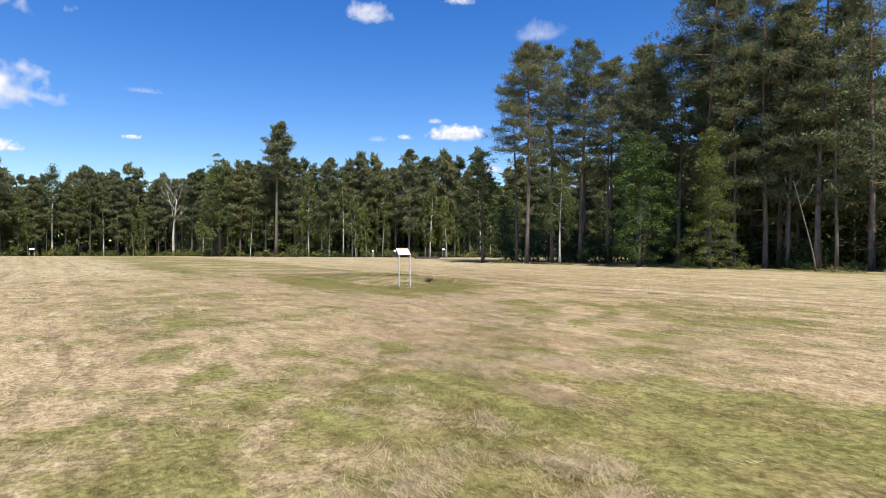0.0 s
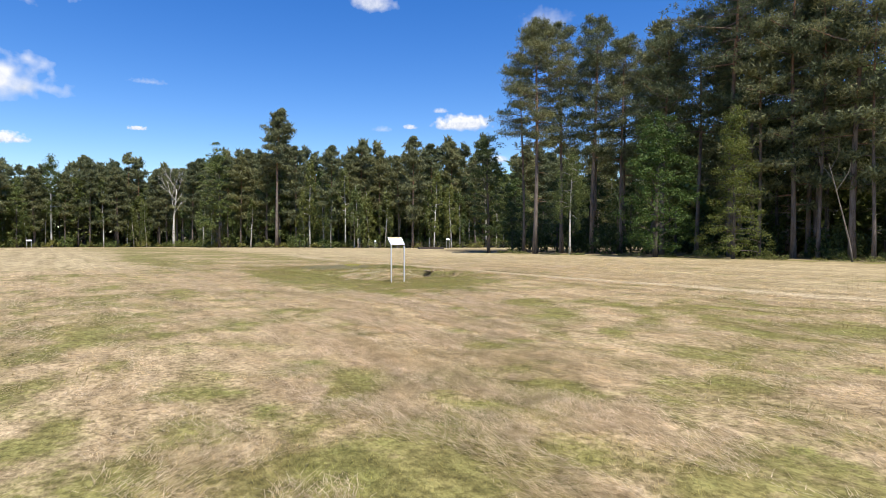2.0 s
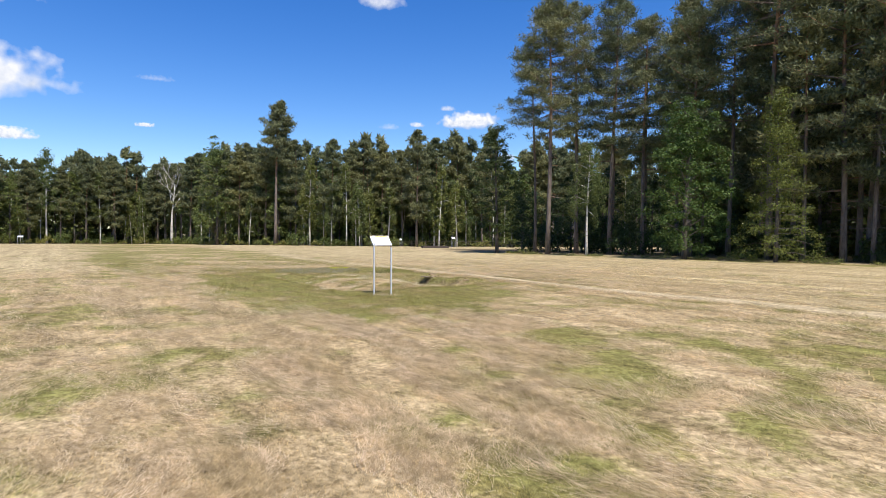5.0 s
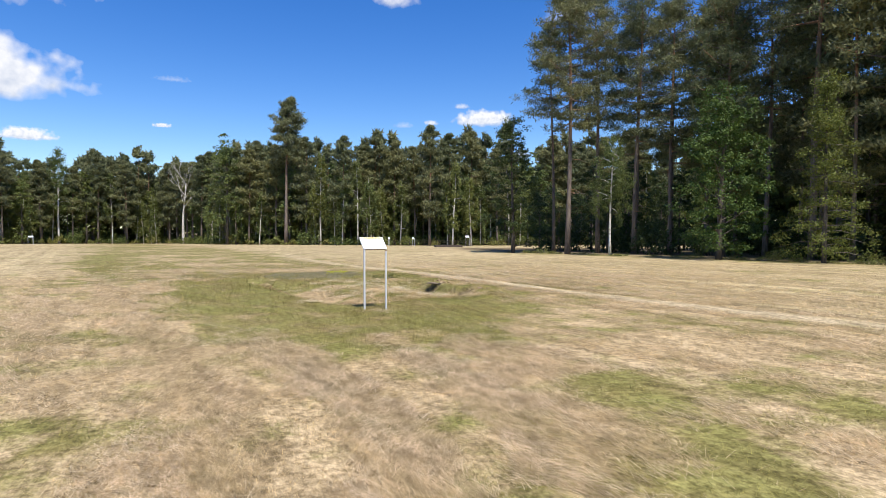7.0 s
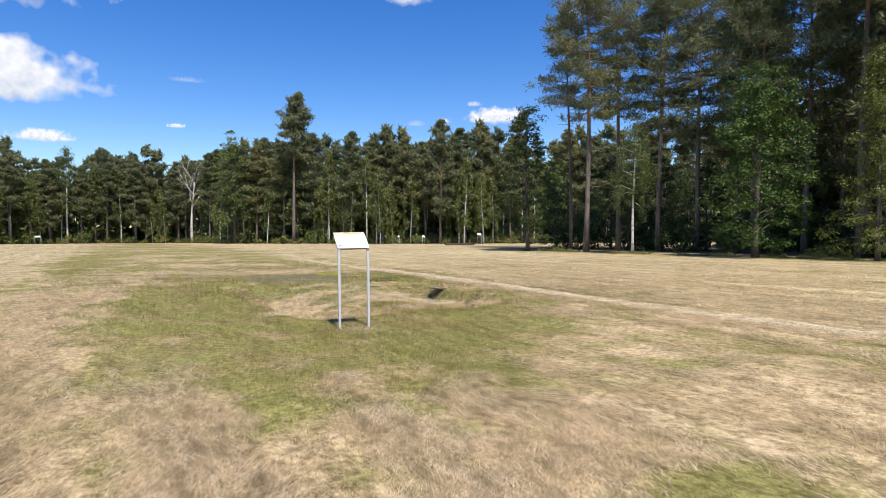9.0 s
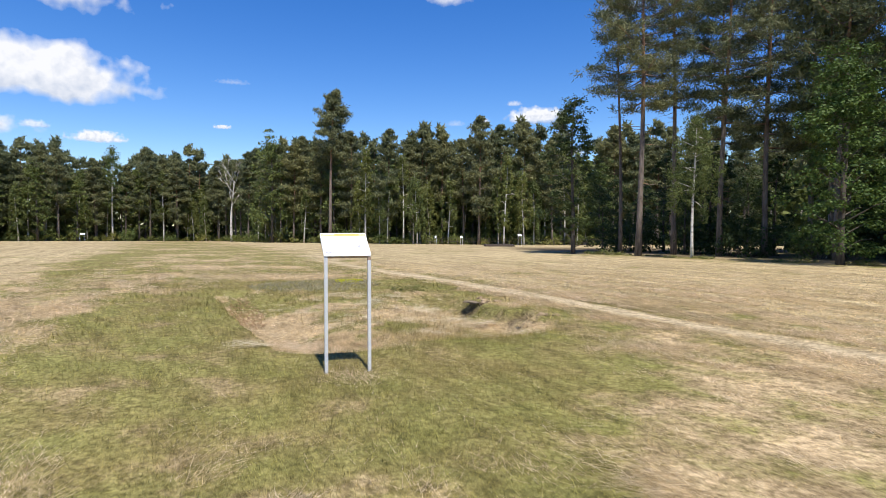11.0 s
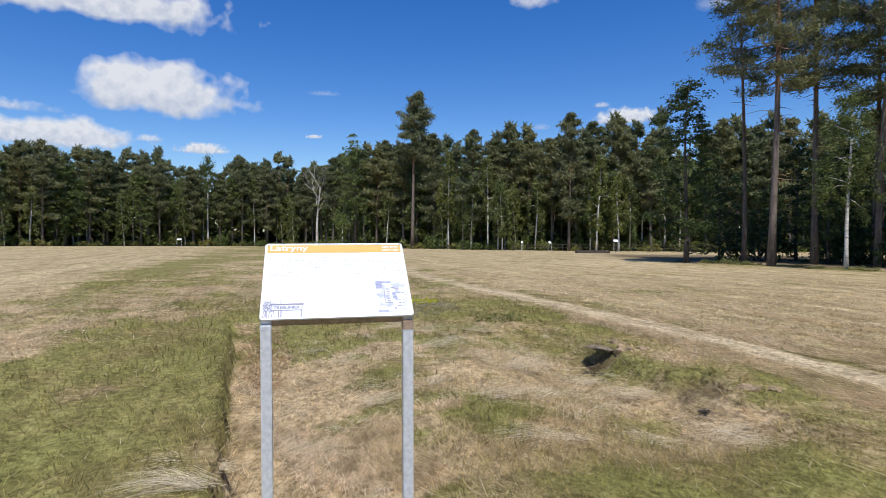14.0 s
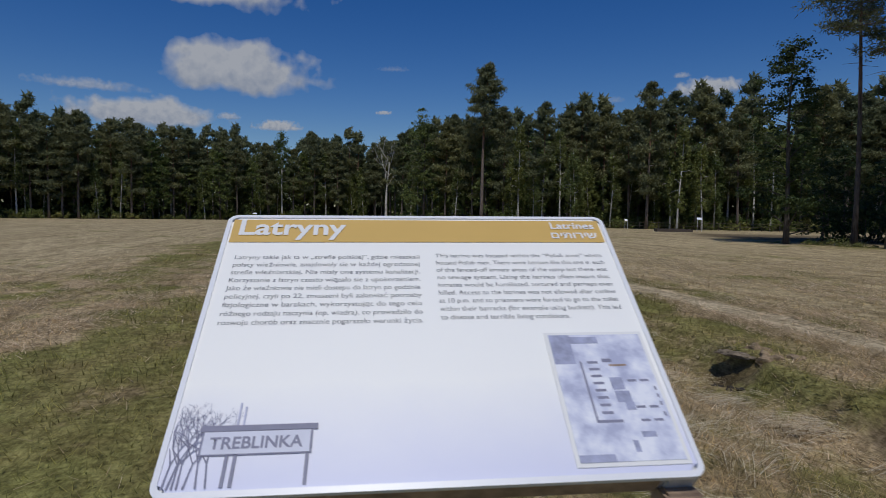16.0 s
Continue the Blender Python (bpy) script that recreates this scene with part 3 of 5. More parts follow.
    shade("printed_wood", 0.0, 0.95, 0.34, 0.05, PHOTOGREY)
    shade("printed_road", 0.26, 0.24, 0.02, 0.48, PLUM)
    shade("printed_road", 0.26, 0.71, 0.26, 0.02, PLUM)
    for k in range(8):
        shade("printed_hut", 0.34, 0.24 + 0.058 * k, 0.11, 0.020, PLUM)
    shade("printed_hut", 0.50, 0.22, 0.10, 0.03, PLUM)
    shade("printed_hut", 0.56, 0.27, 0.18, 0.015, RUST)
    for u, v, w, h in ((0.52, 0.38, 0.13, 0.10), (0.53, 0.49, 0.15, 0.09), (0.60, 0.58, 0.09, 0.06)):
        shade("printed_wood", u, v, w, h, PHOTOGREY)
    for v in (0.40, 0.61, 0.71):
        for u in (0.70, 0.83):
            shade("printed_hut", u, v, 0.09, 0.018, PLUM)
    for v in (0.46, 0.52, 0.58, 0.66):
        shade("printed_hut", 0.95, v, 0.02, 0.03, PLUM)
    shade("printed_hut", 0.66, 0.80, 0.14, 0.04, PHOTOGREY)
    shade("printed_road", 0.55, 0.86, 0.05, 0.08, PHOTOGREY)
    # winter picture: station name board between bare trees
    plate("station_board", -half + 0.030, -half + 0.126, 0.034, 0.057, PLUM, 0.0014)
    plate("station_roof", -half + 0.028, -half + 0.130, 0.0565, 0.062, PLUM, 0.0021)
    plate("station_board_face", -half + 0.032, -half + 0.124, 0.0352, 0.0560, PHOTOPALE, 0.0018)
    text_part("station_name", "TREBLINKA", PLUM, panel, -half + 0.038, 0.0398, 0.080, 0.0158, True, 0.0021)
    for k, px in enumerate((0.058, 0.063)):
        plate("printed_mast", -half + px, -half + px + 0.0016, 0.062, 0.085 - 0.004 * k, MAUVE, 0.0014)
    for px in (0.053, 0.060, 0.121):
        plate("station_post", -half + px, -half + px + 0.003, 0.006, 0.036, PLUM, 0.0014)
    r = random.Random(4)
    twigs = Shape()

    def twig(x0, y0, ang, ln, w):
        if ln < 0.004:
            return
        x1, y1 = x0 + ln * math.cos(ang), y0 + ln * math.sin(ang)
        if x1 < -half + 0.005 or y1 > 0.088:
            return
        nx, ny = -math.sin(ang) * w, math.cos(ang) * w
        twigs.add([(x0 - nx, y0 - ny, 0.0011), (x0 + nx, y0 + ny, 0.0011), (x1 + nx * .6, y1 + ny * .6, 0.0011), (x1 - nx * .6, y1 - ny * .6, 0.0011)], [(0, 3, 2, 1)])
        for d in (-1, 1):
            twig(x1, y1, ang + d * r.uniform(0.2, 0.7), ln * r.uniform(0.62, 0.86), w * 0.72)

    for tx in (0.007, 0.011, 0.015, 0.019, 0.024, 0.034, 0.042):
        twig(-half + tx, 0.006, math.pi / 2 + r.uniform(-0.2, 0.2), 0.022, 0.0009)
    part("printed_tree", twigs, PLUM, panel, "bare winter tree in print")
    return thing


board(-1.349, 20.775, 28.6, 1.200, True, "white information board on two galvanised posts beside the pit", z=-0.18)
board(0.6, 84.0, 15, 1.25, False, "small white information board standing far across the meadow")
board(-7.2, 92.0, 20, 1.0, False, "low white information board standing before the far trees", 0.34)
board(-10.8, 92.5, 10, 1.0, False, "narrow white information board standing before the far trees", 0.22)
board(-76.0, 107.0, 30, 1.3, False, "white information board at the foot of the far forest", 0.8)


# ---- trees ----
NEAR = "trees of the near forest edge"


def leaf_cloud(r, centres, radii, count, size, flat=0.75, point=0.0, squash=1.0, lift=0.25, thin=0.17):
    """Loose three- and four-cornered leaves round many centres; point > 0 turns them outward and upward like needles."""
    centres, radii = np.asarray(centres, float), np.asarray(radii, float)
    k = len(centres)
    d = r.normal(size=(k, count, 3))
    d /= np.linalg.norm(d, axis=2, keepdims=True) + 1e-9
    rad = r.random((k, count, 1)) ** 0.6 * 1.25
    off = d * rad * radii[:, None, None]
    off[:, :, 2] *= squash
    c = (centres[:, None, :] + off).reshape(-1, 3)
    face = (d + r.normal(size=d.shape) * 0.45).reshape(-1, 3)
    face[:, 2] += lift
    face /= np.linalg.norm(face, axis=1, keepdims=True) + 1e-9
    tip = np.cross(face, r.normal(size=face.shape))
    tip[:, 2] += point
    tip += d.reshape(-1, 3) * point
    tip /= np.linalg.norm(tip, axis=1, keepdims=True) + 1e-9
    side = np.cross(face, tip)
    side /= np.linalg.norm(side, axis=1, keepdims=True) + 1e-9
    s = size * (0.6 + 0.8 * r.random((len(c), 1)))
    if point > 0:
        return np.stack([c - side * s * thin, c + side * s * thin, c + tip * s * 1.6], 1).reshape(-1, 3), 3
    tip, wide = tip * s * 0.5, side * s * 0.5 * flat
    return np.stack([c - tip, c + wide, c + tip, c - wide], 1).reshape(-1, 3), 4


def spine(r, h, lean, bend, n=9):
    """Points along a trunk."""
    t = np.linspace(0, 1, n)
    ph = r.random(2) * 6.28
    x = lean[0] * t ** 1.5 + bend * np.sin(t * 4 + ph[0]) * t
    y = lean[1] * t ** 1.5 + bend * np.sin(t * 3.3 + ph[1]) * t
    x, y = x - x[0], y - y[0]
    return np.stack([x, y, -0.15 + t * (h + 0.15)], 1)


def along(pts, z):
    return np.array([np.interp(z, pts[:, 2], pts[:, 0]), np.interp(z, pts[:, 2], pts[:, 1]), z])


def assemble(name, label, category, trunk, limbs, leaves, barkmat, leafmat, group, extra=None):
    thing = tagged(new(name), label, category, group=group)
    part("trunk", trunk, barkmat, thing, smooth=True)
    if group == NEAR:
        for verts, faces in limbs.pieces:
            one = Shape()
            one.add(verts, faces)
            part("limb", one, barkmat, thing)
    elif limbs.n:
        part("branchwork", limbs, barkmat, thing)["kind"] = "stuff"
    if leaves is not None:
        part("crown", soup("crown", leaves[0], leaves[1], leafmat), None, thing)
    return thing


def pine(seed, h, crown_from, reach, r0, clumps, count, size, label, lean=(0, 0), stubs=8, group="pines", narrow=1.0, trunk_sides=8):
    """A Scots pine: long bare trunk, uneven tiers of upswept limbs with flat tufts of needles."""
    r = np.random.default_rng(seed)
    pts = spine(r, h, lean, 0.012 * h)
    near = group == NEAR
    tufts, puff = (11, 0.46) if near else (9, 0.70)
    trunk, limbs, limbs_fine = Shape(), Shape(), Shape()
    rr = r0 * (0.78 if group == NEAR else 1.0) * (1 - np.linspace(0, 1, len(pts))) ** 0.75 + 0.012
    rr[0] *= 1.25
    trunk.tube(pts, rr, trunk_sides)
    centres, radii = [], []
    n_limb = max(8, clumps // 4)
    for i in range(n_limb):
        u = (i + r.random()) / n_limb
        z = h * (crown_from + (1 - crown_from) * u ** 0.9 * 0.985)
        prof = (0.62 + 0.5 * min(1.0, u / 0.35)) * (1 - u) ** (0.62 if group != NEAR else 0.5) + 0.10
        ln = reach * prof * r.uniform(0.55, 1.15) * narrow
        az = i * 2.4 + r.uniform(-0.7, 0.7)
        rise = (-0.10 + 0.75 * u) * ln * r.uniform(0.5, 1.2)
        base = along(pts, z)
        d = np.array([math.cos(az), math.sin(az), 0])
        p1 = base + d * ln * 0.5 + np.array([0, 0, rise * 0.3])
        p2 = base + d * ln + np.array([0, 0, rise])
        limbs.tube([base, p1, p2], [0.05 * r0 / 0.2 * (1.2 - u) + 0.01, 0.03, 0.008], 4 if group == NEAR else 3)
        aside = np.array([-d[1], d[0], 0])
        for k in range(tufts):
            w = 1.05 - 0.72 * (k + r.random() * 0.8) / tufts
            swing = r.normal() * 0.36 * ln * (1.15 - 0.6 * w)
            c = base + (p2 - base) * w + aside * swing + np.array([0, 0, r.normal() * 0.10 + 0.07 * abs(swing)])
            centres.append(c)
            radii.append(puff * r.uniform(0.65, 1.25) * (0.6 + 0.4 * min(1.0, ln / reach * 1.6)))
            if near and k % 3 == 0:
                limbs_fine.tube([base + (p2 - base) * max(0.1, w - 0.22), c], [0.014, 0.004], 3)
    top = along(pts, h)
    for k in range(5):
        centres.append(top + r.normal(size=3) * np.array([0.18, 0.18, 0.1]) - np.array([0, 0, 0.28 * k]))
        radii.append(puff * (0.45 + 0.13 * k))
    for k in range(stubs):
        z = h * r.uniform(crown_from * 0.35, crown_from * 1.05)
        az = r.uniform(0, 6.28)
        b = along(pts, z)
        ln = r.uniform(0.4, 1.0) * reach * 0.45
        e = b + np.array([math.cos(az) * ln, math.sin(az) * ln, r.uniform(-0.35, 0.25) * ln])
        limbs.tube([b, (b + e) / 2 + r.normal(size=3) * 0.08, e], [0.028, 0.016, 0.004], 3)
    leaves = leaf_cloud(r, centres, radii, round(count * (0.50 if near else 0.56)), size, point=0.35, squash=0.62, lift=0.45, thin=0.20 if near else 0.30)
    thing = assemble("pine_tree", label, "pine tree", trunk, limbs, leaves, PINEBARK, PINE, group)
    if limbs_fine.n:
        part("twig", limbs_fine, PINEBARK, thing)["kind"] = "stuff"
    return thing


def broadleaf(seed, h, crown_from, reach, r0, blobs, count, size, label, leafmat=None, barkmat=None, droop=0.0, name="broadleaf_tree", category="tree", group="broadleaf trees", lean=(0, 0), taper=1.0, flat=0.75, sub=4):
    """A leafy tree with many uneven masses of leaves on rising limbs."""
    r = np.random.default_rng(seed)
    pts = spine(r, h * 0.96, lean, 0.02 * h)
    trunk, limbs = Shape(), Shape()
    rr = r0 * (1 - np.linspace(0, 1, len(pts))) ** 0.8 + 0.01
    rr[0] *= 1.3
    trunk.tube(pts, rr, 7)
    centres, radii = [], []
    for i in range(blobs):
        u = (i + r.random()) / blobs
        z = h * (crown_from + (1 - crown_from) * u * 0.93)
        prof = math.sin(math.pi * min(1, 0.22 + 0.74 * u)) ** 0.8 * (1 - 0.35 * taper * u)
        ln = reach * prof * math.sqrt(r.uniform(0.15, 1.1))
        az = i * 2.4 + r.uniform(-0.8, 0.8)
        base = along(pts, max(0.3, z - ln * 0.5 * (1 - droop)))
        end = along(pts, z) + np.array([math.cos(az) * ln, math.sin(az) * ln, r.normal() * 0.15 * reach])
        if i % 2 == 0:
            limbs.tube([base, base * 0.4 + end * 0.6 + np.array([0, 0, 0.12 * ln]), end], [0.22 * r0 * (1.3 - u) + 0.008, 0.02, 0.005], 4)
        mass = reach * r.uniform(0.24, 0.46)
        if droop:
            centres.append(end)
            radii.append(mass * 0.8)
        else:
            for k in range(sub):
                v = r.normal(size=3)
                v /= np.linalg.norm(v) + 1e-9
                centres.append(end + v * mass * np.array([0.85, 0.85, 0.65]))
                radii.append(mass * r.uniform(0.34, 0.62))
        if droop:
            for k in range(2):
                centres.append(end - np.array([0, 0, droop * (k + 1) * r.uniform(0.4, 0.8)]) + r.normal(size=3) * 0.1)
                radii.append(reach * r.uniform(0.10, 0.18))
    leaves = leaf_cloud(r, centres, radii, count, size, flat=flat, squash=1.25 if droop else 0.55, lift=0.3 if droop else 0.75)
    return assemble(name, label, category, trunk, limbs, leaves, barkmat or DARKBARK, leafmat or DECID, group)


def conifer(seed, h, reach, r0, tiers, count, size, label):
    """A young larch-like tree: limbs in sagging tiers down to the ground, upper part thin."""
    r = np.random.default_rng(seed)
    pts = spine(r, h, (0.1, 0), 0.01 * h)
    trunk, limbs = Shape(), Shape()
    trunk.tube(pts, r0 * (1 - np.linspace(0, 1, len(pts))) + 0.012, 7)
    centres, radii = [], []
    for i in range(tiers):
        u = (i + r.random()) / tiers
        z = h * (0.05 + 0.93 * u)
        ln = reach * (1.02 - u * 0.72) * r.uniform(0.5, 1.15) * (1.2 if u < 0.33 else 0.85) * (1 if u < 0.85 else 0.7)
        az = i * 2.4 + r.uniform(-0.5, 0.5)
        b = along(pts, z)
        e = b + np.array([math.cos(az) * ln, math.sin(az) * ln, -0.12 * ln])
        limbs.tube([b, (b + e) / 2 + np.array([0, 0, 0.08 * ln]), e], [0.03, 0.02, 0.005], 3)
        for k in range(3):
            w = 0.35 + 0.32 * k
            centres.append(b + (e - b) * w + r.normal(size=3) * 0.15)
            radii.append(0.42 * r.uniform(0.7, 1.25))
    leaves = leaf_cloud(r, centres, radii, count, size, flat=0.45, squash=0.6)
    return assemble("larch_tree", label, "larch tree", trunk, limbs, leaves, DARKBARK, LARCH, "trees of the near forest edge")


def bare_tree(seed, h, r0, spread, depth, label, mat, lean=(0, 0), branch_from=0.45, name="bare_tree"):
    """A dead tree: pale trunk that forks into fine leafless twigs."""
    r = random.Random(seed)
    q = np.random.default_rng(seed)
    pts = spine(q, h * 0.75, lean, 0.015 * h)
    trunk, limbs = Shape(), Shape()
    trunk.tube(pts, r0 * (1 - 0.75 * np.linspace(0, 1, len(pts))), 7)

    def fork(p, d, ln, rad, k):
        e = p + d * ln
        rad = max(rad, 0.022 if h > 12 else 0.008)
        limbs.tube([p, (p + e) / 2 + np.array([r.gauss(0, 0.03), r.gauss(0, 0.03), 0]) * ln, e], [rad, rad * 0.75, rad * 0.5], 4 if k > 2 else 3)
        if k:
            for _ in range(3 if k > 1 else 2):
                n = d + np.array([r.gauss(0, 0.36), r.gauss(0, 0.36), r.gauss(0.10, 0.2)])
                fork(p + d * ln * r.uniform(0.6, 1.0), n / np.linalg.norm(n), ln * r.uniform(0.55, 0.8), rad * 0.55, k - 1)

    for i in range(spread):
        z = h * (branch_from + (0.74 - branch_from) * (i + 0.5) / spread)
        az = i * 2.4
        d = np.array([math.cos(az) * 0.55, math.sin(az) * 0.55, 0.85])
        fork(along(pts, z), d / np.linalg.norm(d), h * 0.17, r0 * 0.27, depth)
    return assemble(name, label, "bare tree", trunk, limbs, None, mat, None, "")


def bush(seed, h, w, blobs, count, size, leafmat, label, group):
    r = np.random.default_rng(seed)
    stems = Shape()
    centres, radii = [], []
    for i in range(blobs):
        az, q = i * 2.4, math.sqrt(r.random())
        c = np.array([math.cos(az) * w * q, math.sin(az) * w * q, h * r.uniform(0.12, 0.85) * (1.1 - 0.4 * q)])
        stems.tube([(c[0] * 0.2, c[1] * 0.2, -0.1), c * np.array([0.7, 0.7, 0.6]), c], [0.018, 0.012, 0.004], 3)
        centres.append(c)
        radii.append(min(w, h) * r.uniform(0.22, 0.42))
    leaves = leaf_cloud(r, centres, radii, count, size)
    thing = tagged(new("bush"), label, "bush", group=group)
    part("stem", stems, DARKBARK, thing)["kind"] = "stuff"
    part("foliage", soup("foliage", leaves[0], leaves[1], leafmat), None, thing)
    return thing


def put(thing, x, y, turn=0.0, scale=1.0, tall=1.0):
    thing.matrix_world = Matrix.Translation((x, y, ground_at(x, y))) @ Matrix.Rotation(turn, 4, "Z") @ Matrix.Diagonal((scale, scale, scale * tall, 1))
    return thing


def again(thing, x, y, turn, scale=1.0, tall=1.0, label=""):
    ob = copy_thing(thing, Matrix.Identity(4))
    put(ob, x, y, turn, scale, tall)
    if label:
        ob["label"] = label
    return ob


# the near corner of the forest
put(pine(11, 20.3, 0.47, 3.7, 0.24, 190, 110, 0.145, "tall Scots pine with reddish trunk at the forest corner", (0.3, 0), 14, NEAR), 8.2, 54.0)
put(pine(12, 19.0, 0.60, 2.4, 0.17, 72, 90, 0.145, "slim Scots pine standing behind the corner pine", (-0.2, 0), 8, NEAR), 7.9, 59.0)
put(pine(13, 21.4, 0.46, 3.3, 0.22, 150, 95, 0.145, "tall forked Scots pine with thin crown", (-0.5, 0), 10, NEAR), 11.2, 57.0)
put(pine(14, 20.8, 0.40, 3.5, 0.22, 160, 95, 0.145, "tall dark Scots pine with pointed crown", (0.3, 0), 10, NEAR), 13.4, 54.5)
put(pine(15, 18.5, 0.40, 3.0, 0.18, 110, 95, 0.145, "slender Scots pine in the second row", (0, 0), 8, NEAR), 15.6, 53.0)
put(pine(16, 23.8, 0.56, 4.3, 0.27, 200, 74, 0.145, "broad old Scots pine with heavy high crown", (0.3, 0), 14, NEAR), 20.8, 44.2)
put(pine(17, 22.8, 0.30, 3.8, 0.25, 190, 74, 0.145, "old Scots pine with orange upper trunk", (0.4, 0), 14, NEAR), 25.2, 38.0)
put(pine(18, 22.0, 0.16, 3.4, 0.22, 130, 66, 0.145, "tall shaded Scots pine with low limbs", (0, 0), 16, NEAR), 27.6, 36.4)
put(pine(19, 21.0, 0.16, 3.4, 0.22, 130, 66, 0.145, "thick dark Scots pine with dense crown", (0, 0), 16, NEAR), 23.4, 41.0)
put(pine(27, 17.5, 0.44, 3.4, 0.22, 180, 72, 0.145, "tall dark Scots pine in the second row", (0.2, 0), 10, NEAR), 17.6, 48.8)
put(pine(28, 23.0, 0.46, 3.5, 0.22, 180, 72, 0.145, "dense Scots pine behind the broad old pine", (-0.2, 0), 10, NEAR), 22.4, 46.0)
put(pine(29, 19.0, 0.50, 3.3, 0.20, 170, 72, 0.145, "tall shaded Scots pine behind the larch", (0.3, 0), 12, NEAR), 20.2, 48.4)
put(pine(30, 22.0, 0.18, 3.4, 0.21, 170, 72, 0.145, "dark Scots pine with a crowded crown", (0, 0), 12, NEAR), 25.0, 42.0)
put(pine(36, 19.5, 0.38, 3.2, 0.20, 130, 84, 0.145, "tall Scots pine behind the forest corner", (0.2, 0), 10, NEAR), 14.6, 58.2)
put(pine(37, 20.0, 0.36, 3.3, 0.20, 130, 84, 0.145, "dense Scots pine behind the forest corner", (-0.2, 0), 10, NEAR), 17.0, 56.6)
put(pine(38, 18.8, 0.36, 3.2, 0.20, 130, 84, 0.145, "dark Scots pine behind the pale birch", (0.1, 0), 10, NEAR), 18.8, 54.2)
put(broadleaf(21, 10.2, 0.10, 2.5, 0.16, 76, 62, 0.125, "bright green maple with leaves down to the ground", MAPLE, group=NEAR, name="maple_tree", category="maple tree"), 15.4, 44.2)
put(broadleaf(22, 11.6, 0.10, 2.2, 0.14, 60, 48, 0.14, "dark young oak at the forest corner", SHADE_LEAF, group=NEAR, name="oak_tree", category="oak tree"), 4.3, 57.2)
put(broadleaf(23, 8.8, 0.40, 1.7, 0.09, 34, 90, 0.095, "young birch with white trunk and drooping twigs", BIRCHLEAF, BIRCH, 0.7, "birch_tree", "birch tree", NEAR), 10.7, 51.0)
put(broadleaf(24, 17.5, 0.35, 2.3, 0.15, 60, 80, 0.12, "tall pale birch behind the maple", BIRCHLEAF, BIRCH, 0.5, "birch_tree", "birch tree", NEAR), 18.6, 51.5)
put(conifer(25, 9.9, 2.2, 0.12, 66, 74, 0.12, "yellow-green young larch with low spreading limbs"), 18.9, 40.0)
put(bare_tree(26, 7.4, 0.06, 3, 1, "leaning dead birch with broken grey top", GREYBARK, (-1.6, 0), 0.5), 23.1, 35.0)

# darker trees that fill the near forest
fill_pine = pine(31, 20.0, 0.24, 3.0, 0.14, 84, 64, 0.22, "shaded Scots pine deep in the near forest", (0.2, 0.1), 10, "trees inside the near forest")
fill_oak = broadleaf(32, 12.0, 0.06, 2.9, 0.15, 44, 24, 0.24, "shaded leafy tree inside the near forest", SHADE_LEAF, group="trees inside the near forest")
fill_birch = broadleaf(33, 15.0, 0.30, 2.0, 0.11, 32, 44, 0.19, "slim birch inside the near forest", BIRCHLEAF, BIRCH, 0.4, "birch_tree", "birch tree", "trees inside the near forest")
low_bush = bush(34, 2.2, 1.5, 22, 70, 0.15, SHADE_LEAF, "dense green bush under the near trees", "bushes of the near forest edge")
weed_bush = bush(35, 0.8, 0.9, 14, 50, 0.09, WEED, "yellow-green weeds at the forest edge", "weeds of the near forest edge")
first = {"pine": True, "oak": True, "birch": True, "bush": True, "weed": True}


def place(kind, thing, x, y, turn, scale=1.0, tall=1.0):
    if first.get(kind, True):
        first[kind] = False
        return put(thing, x, y, turn, scale, tall)
    return again(thing, x, y, turn, scale, tall)


EX, EY = 0.637, -0.771      # along the near forest edge
IX, IY = 0.771, 0.637       # into the forest
rr = random.Random(5)
for row, (depth, gap) in enumerate(((2.6, 4.4), (5.5, 3.8), (9.0, 3.6), (13.0, 4.2), (18.0, 4.6))):
    s = -9.0 if row else 4.0
    while s < 44:
        x, y = 8.2 + EX * s + IX * (depth + rr.uniform(-1.1, 1.1)), 54 + EY * s + IY * (depth + rr.uniform(-1.1, 1.1))
        kind = rr.choice(("pine", "pine", "pine", "pine", "oak") if row < 2 else ("pine", "oak", "pine"))
        lowered = 0.7 if kind == "oak" and row < 2 else (0.82 if row < 3 and s > 22 else 1.0)
        if s < 14:
            kind, lowered = ("oak", rr.uniform(0.52, 0.66)) if s < 7 else ("pine", 0.86)
            if row == 0 or (row == 1 and rr.random() < 0.4):
                s += gap
                continue
        elif kind == "pine" and row < 2 and s > 26 and rr.random() < 0.25:
            kind = "birch"
        place(kind, {"pine": fill_pine, "oak": fill_oak, "birch": fill_birch}[kind], x, y, rr.uniform(0, 6.28), rr.uniform(0.85, 1.15) * lowered, rr.uniform(0.9, 1.12))
        s += gap * rr.uniform(0.7, 1.3)
s = -4.0
while s < 40:
    x, y = 8.2 + EX * s + IX * rr.uniform(1.8, 4.5), 54 + EY * s + IY * rr.uniform(1.8, 4.5)
    if s > 14:
        place("bush", low_bush, x, y, rr.uniform(0, 6.28), rr.uniform(0.35, 0.75), rr.uniform(0.6, 1.1))
    x, y = 8.2 + EX * s + IX * rr.uniform(4, 10), 54 + EY * s + IY * rr.uniform(4, 10)
    place("bush", low_bush, x, y, rr.uniform(0, 6.28), rr.uniform(0.9, 1.5), rr.uniform(0.9, 1.4))
    s += rr.uniform(2.0, 3.6)
s = -6.0
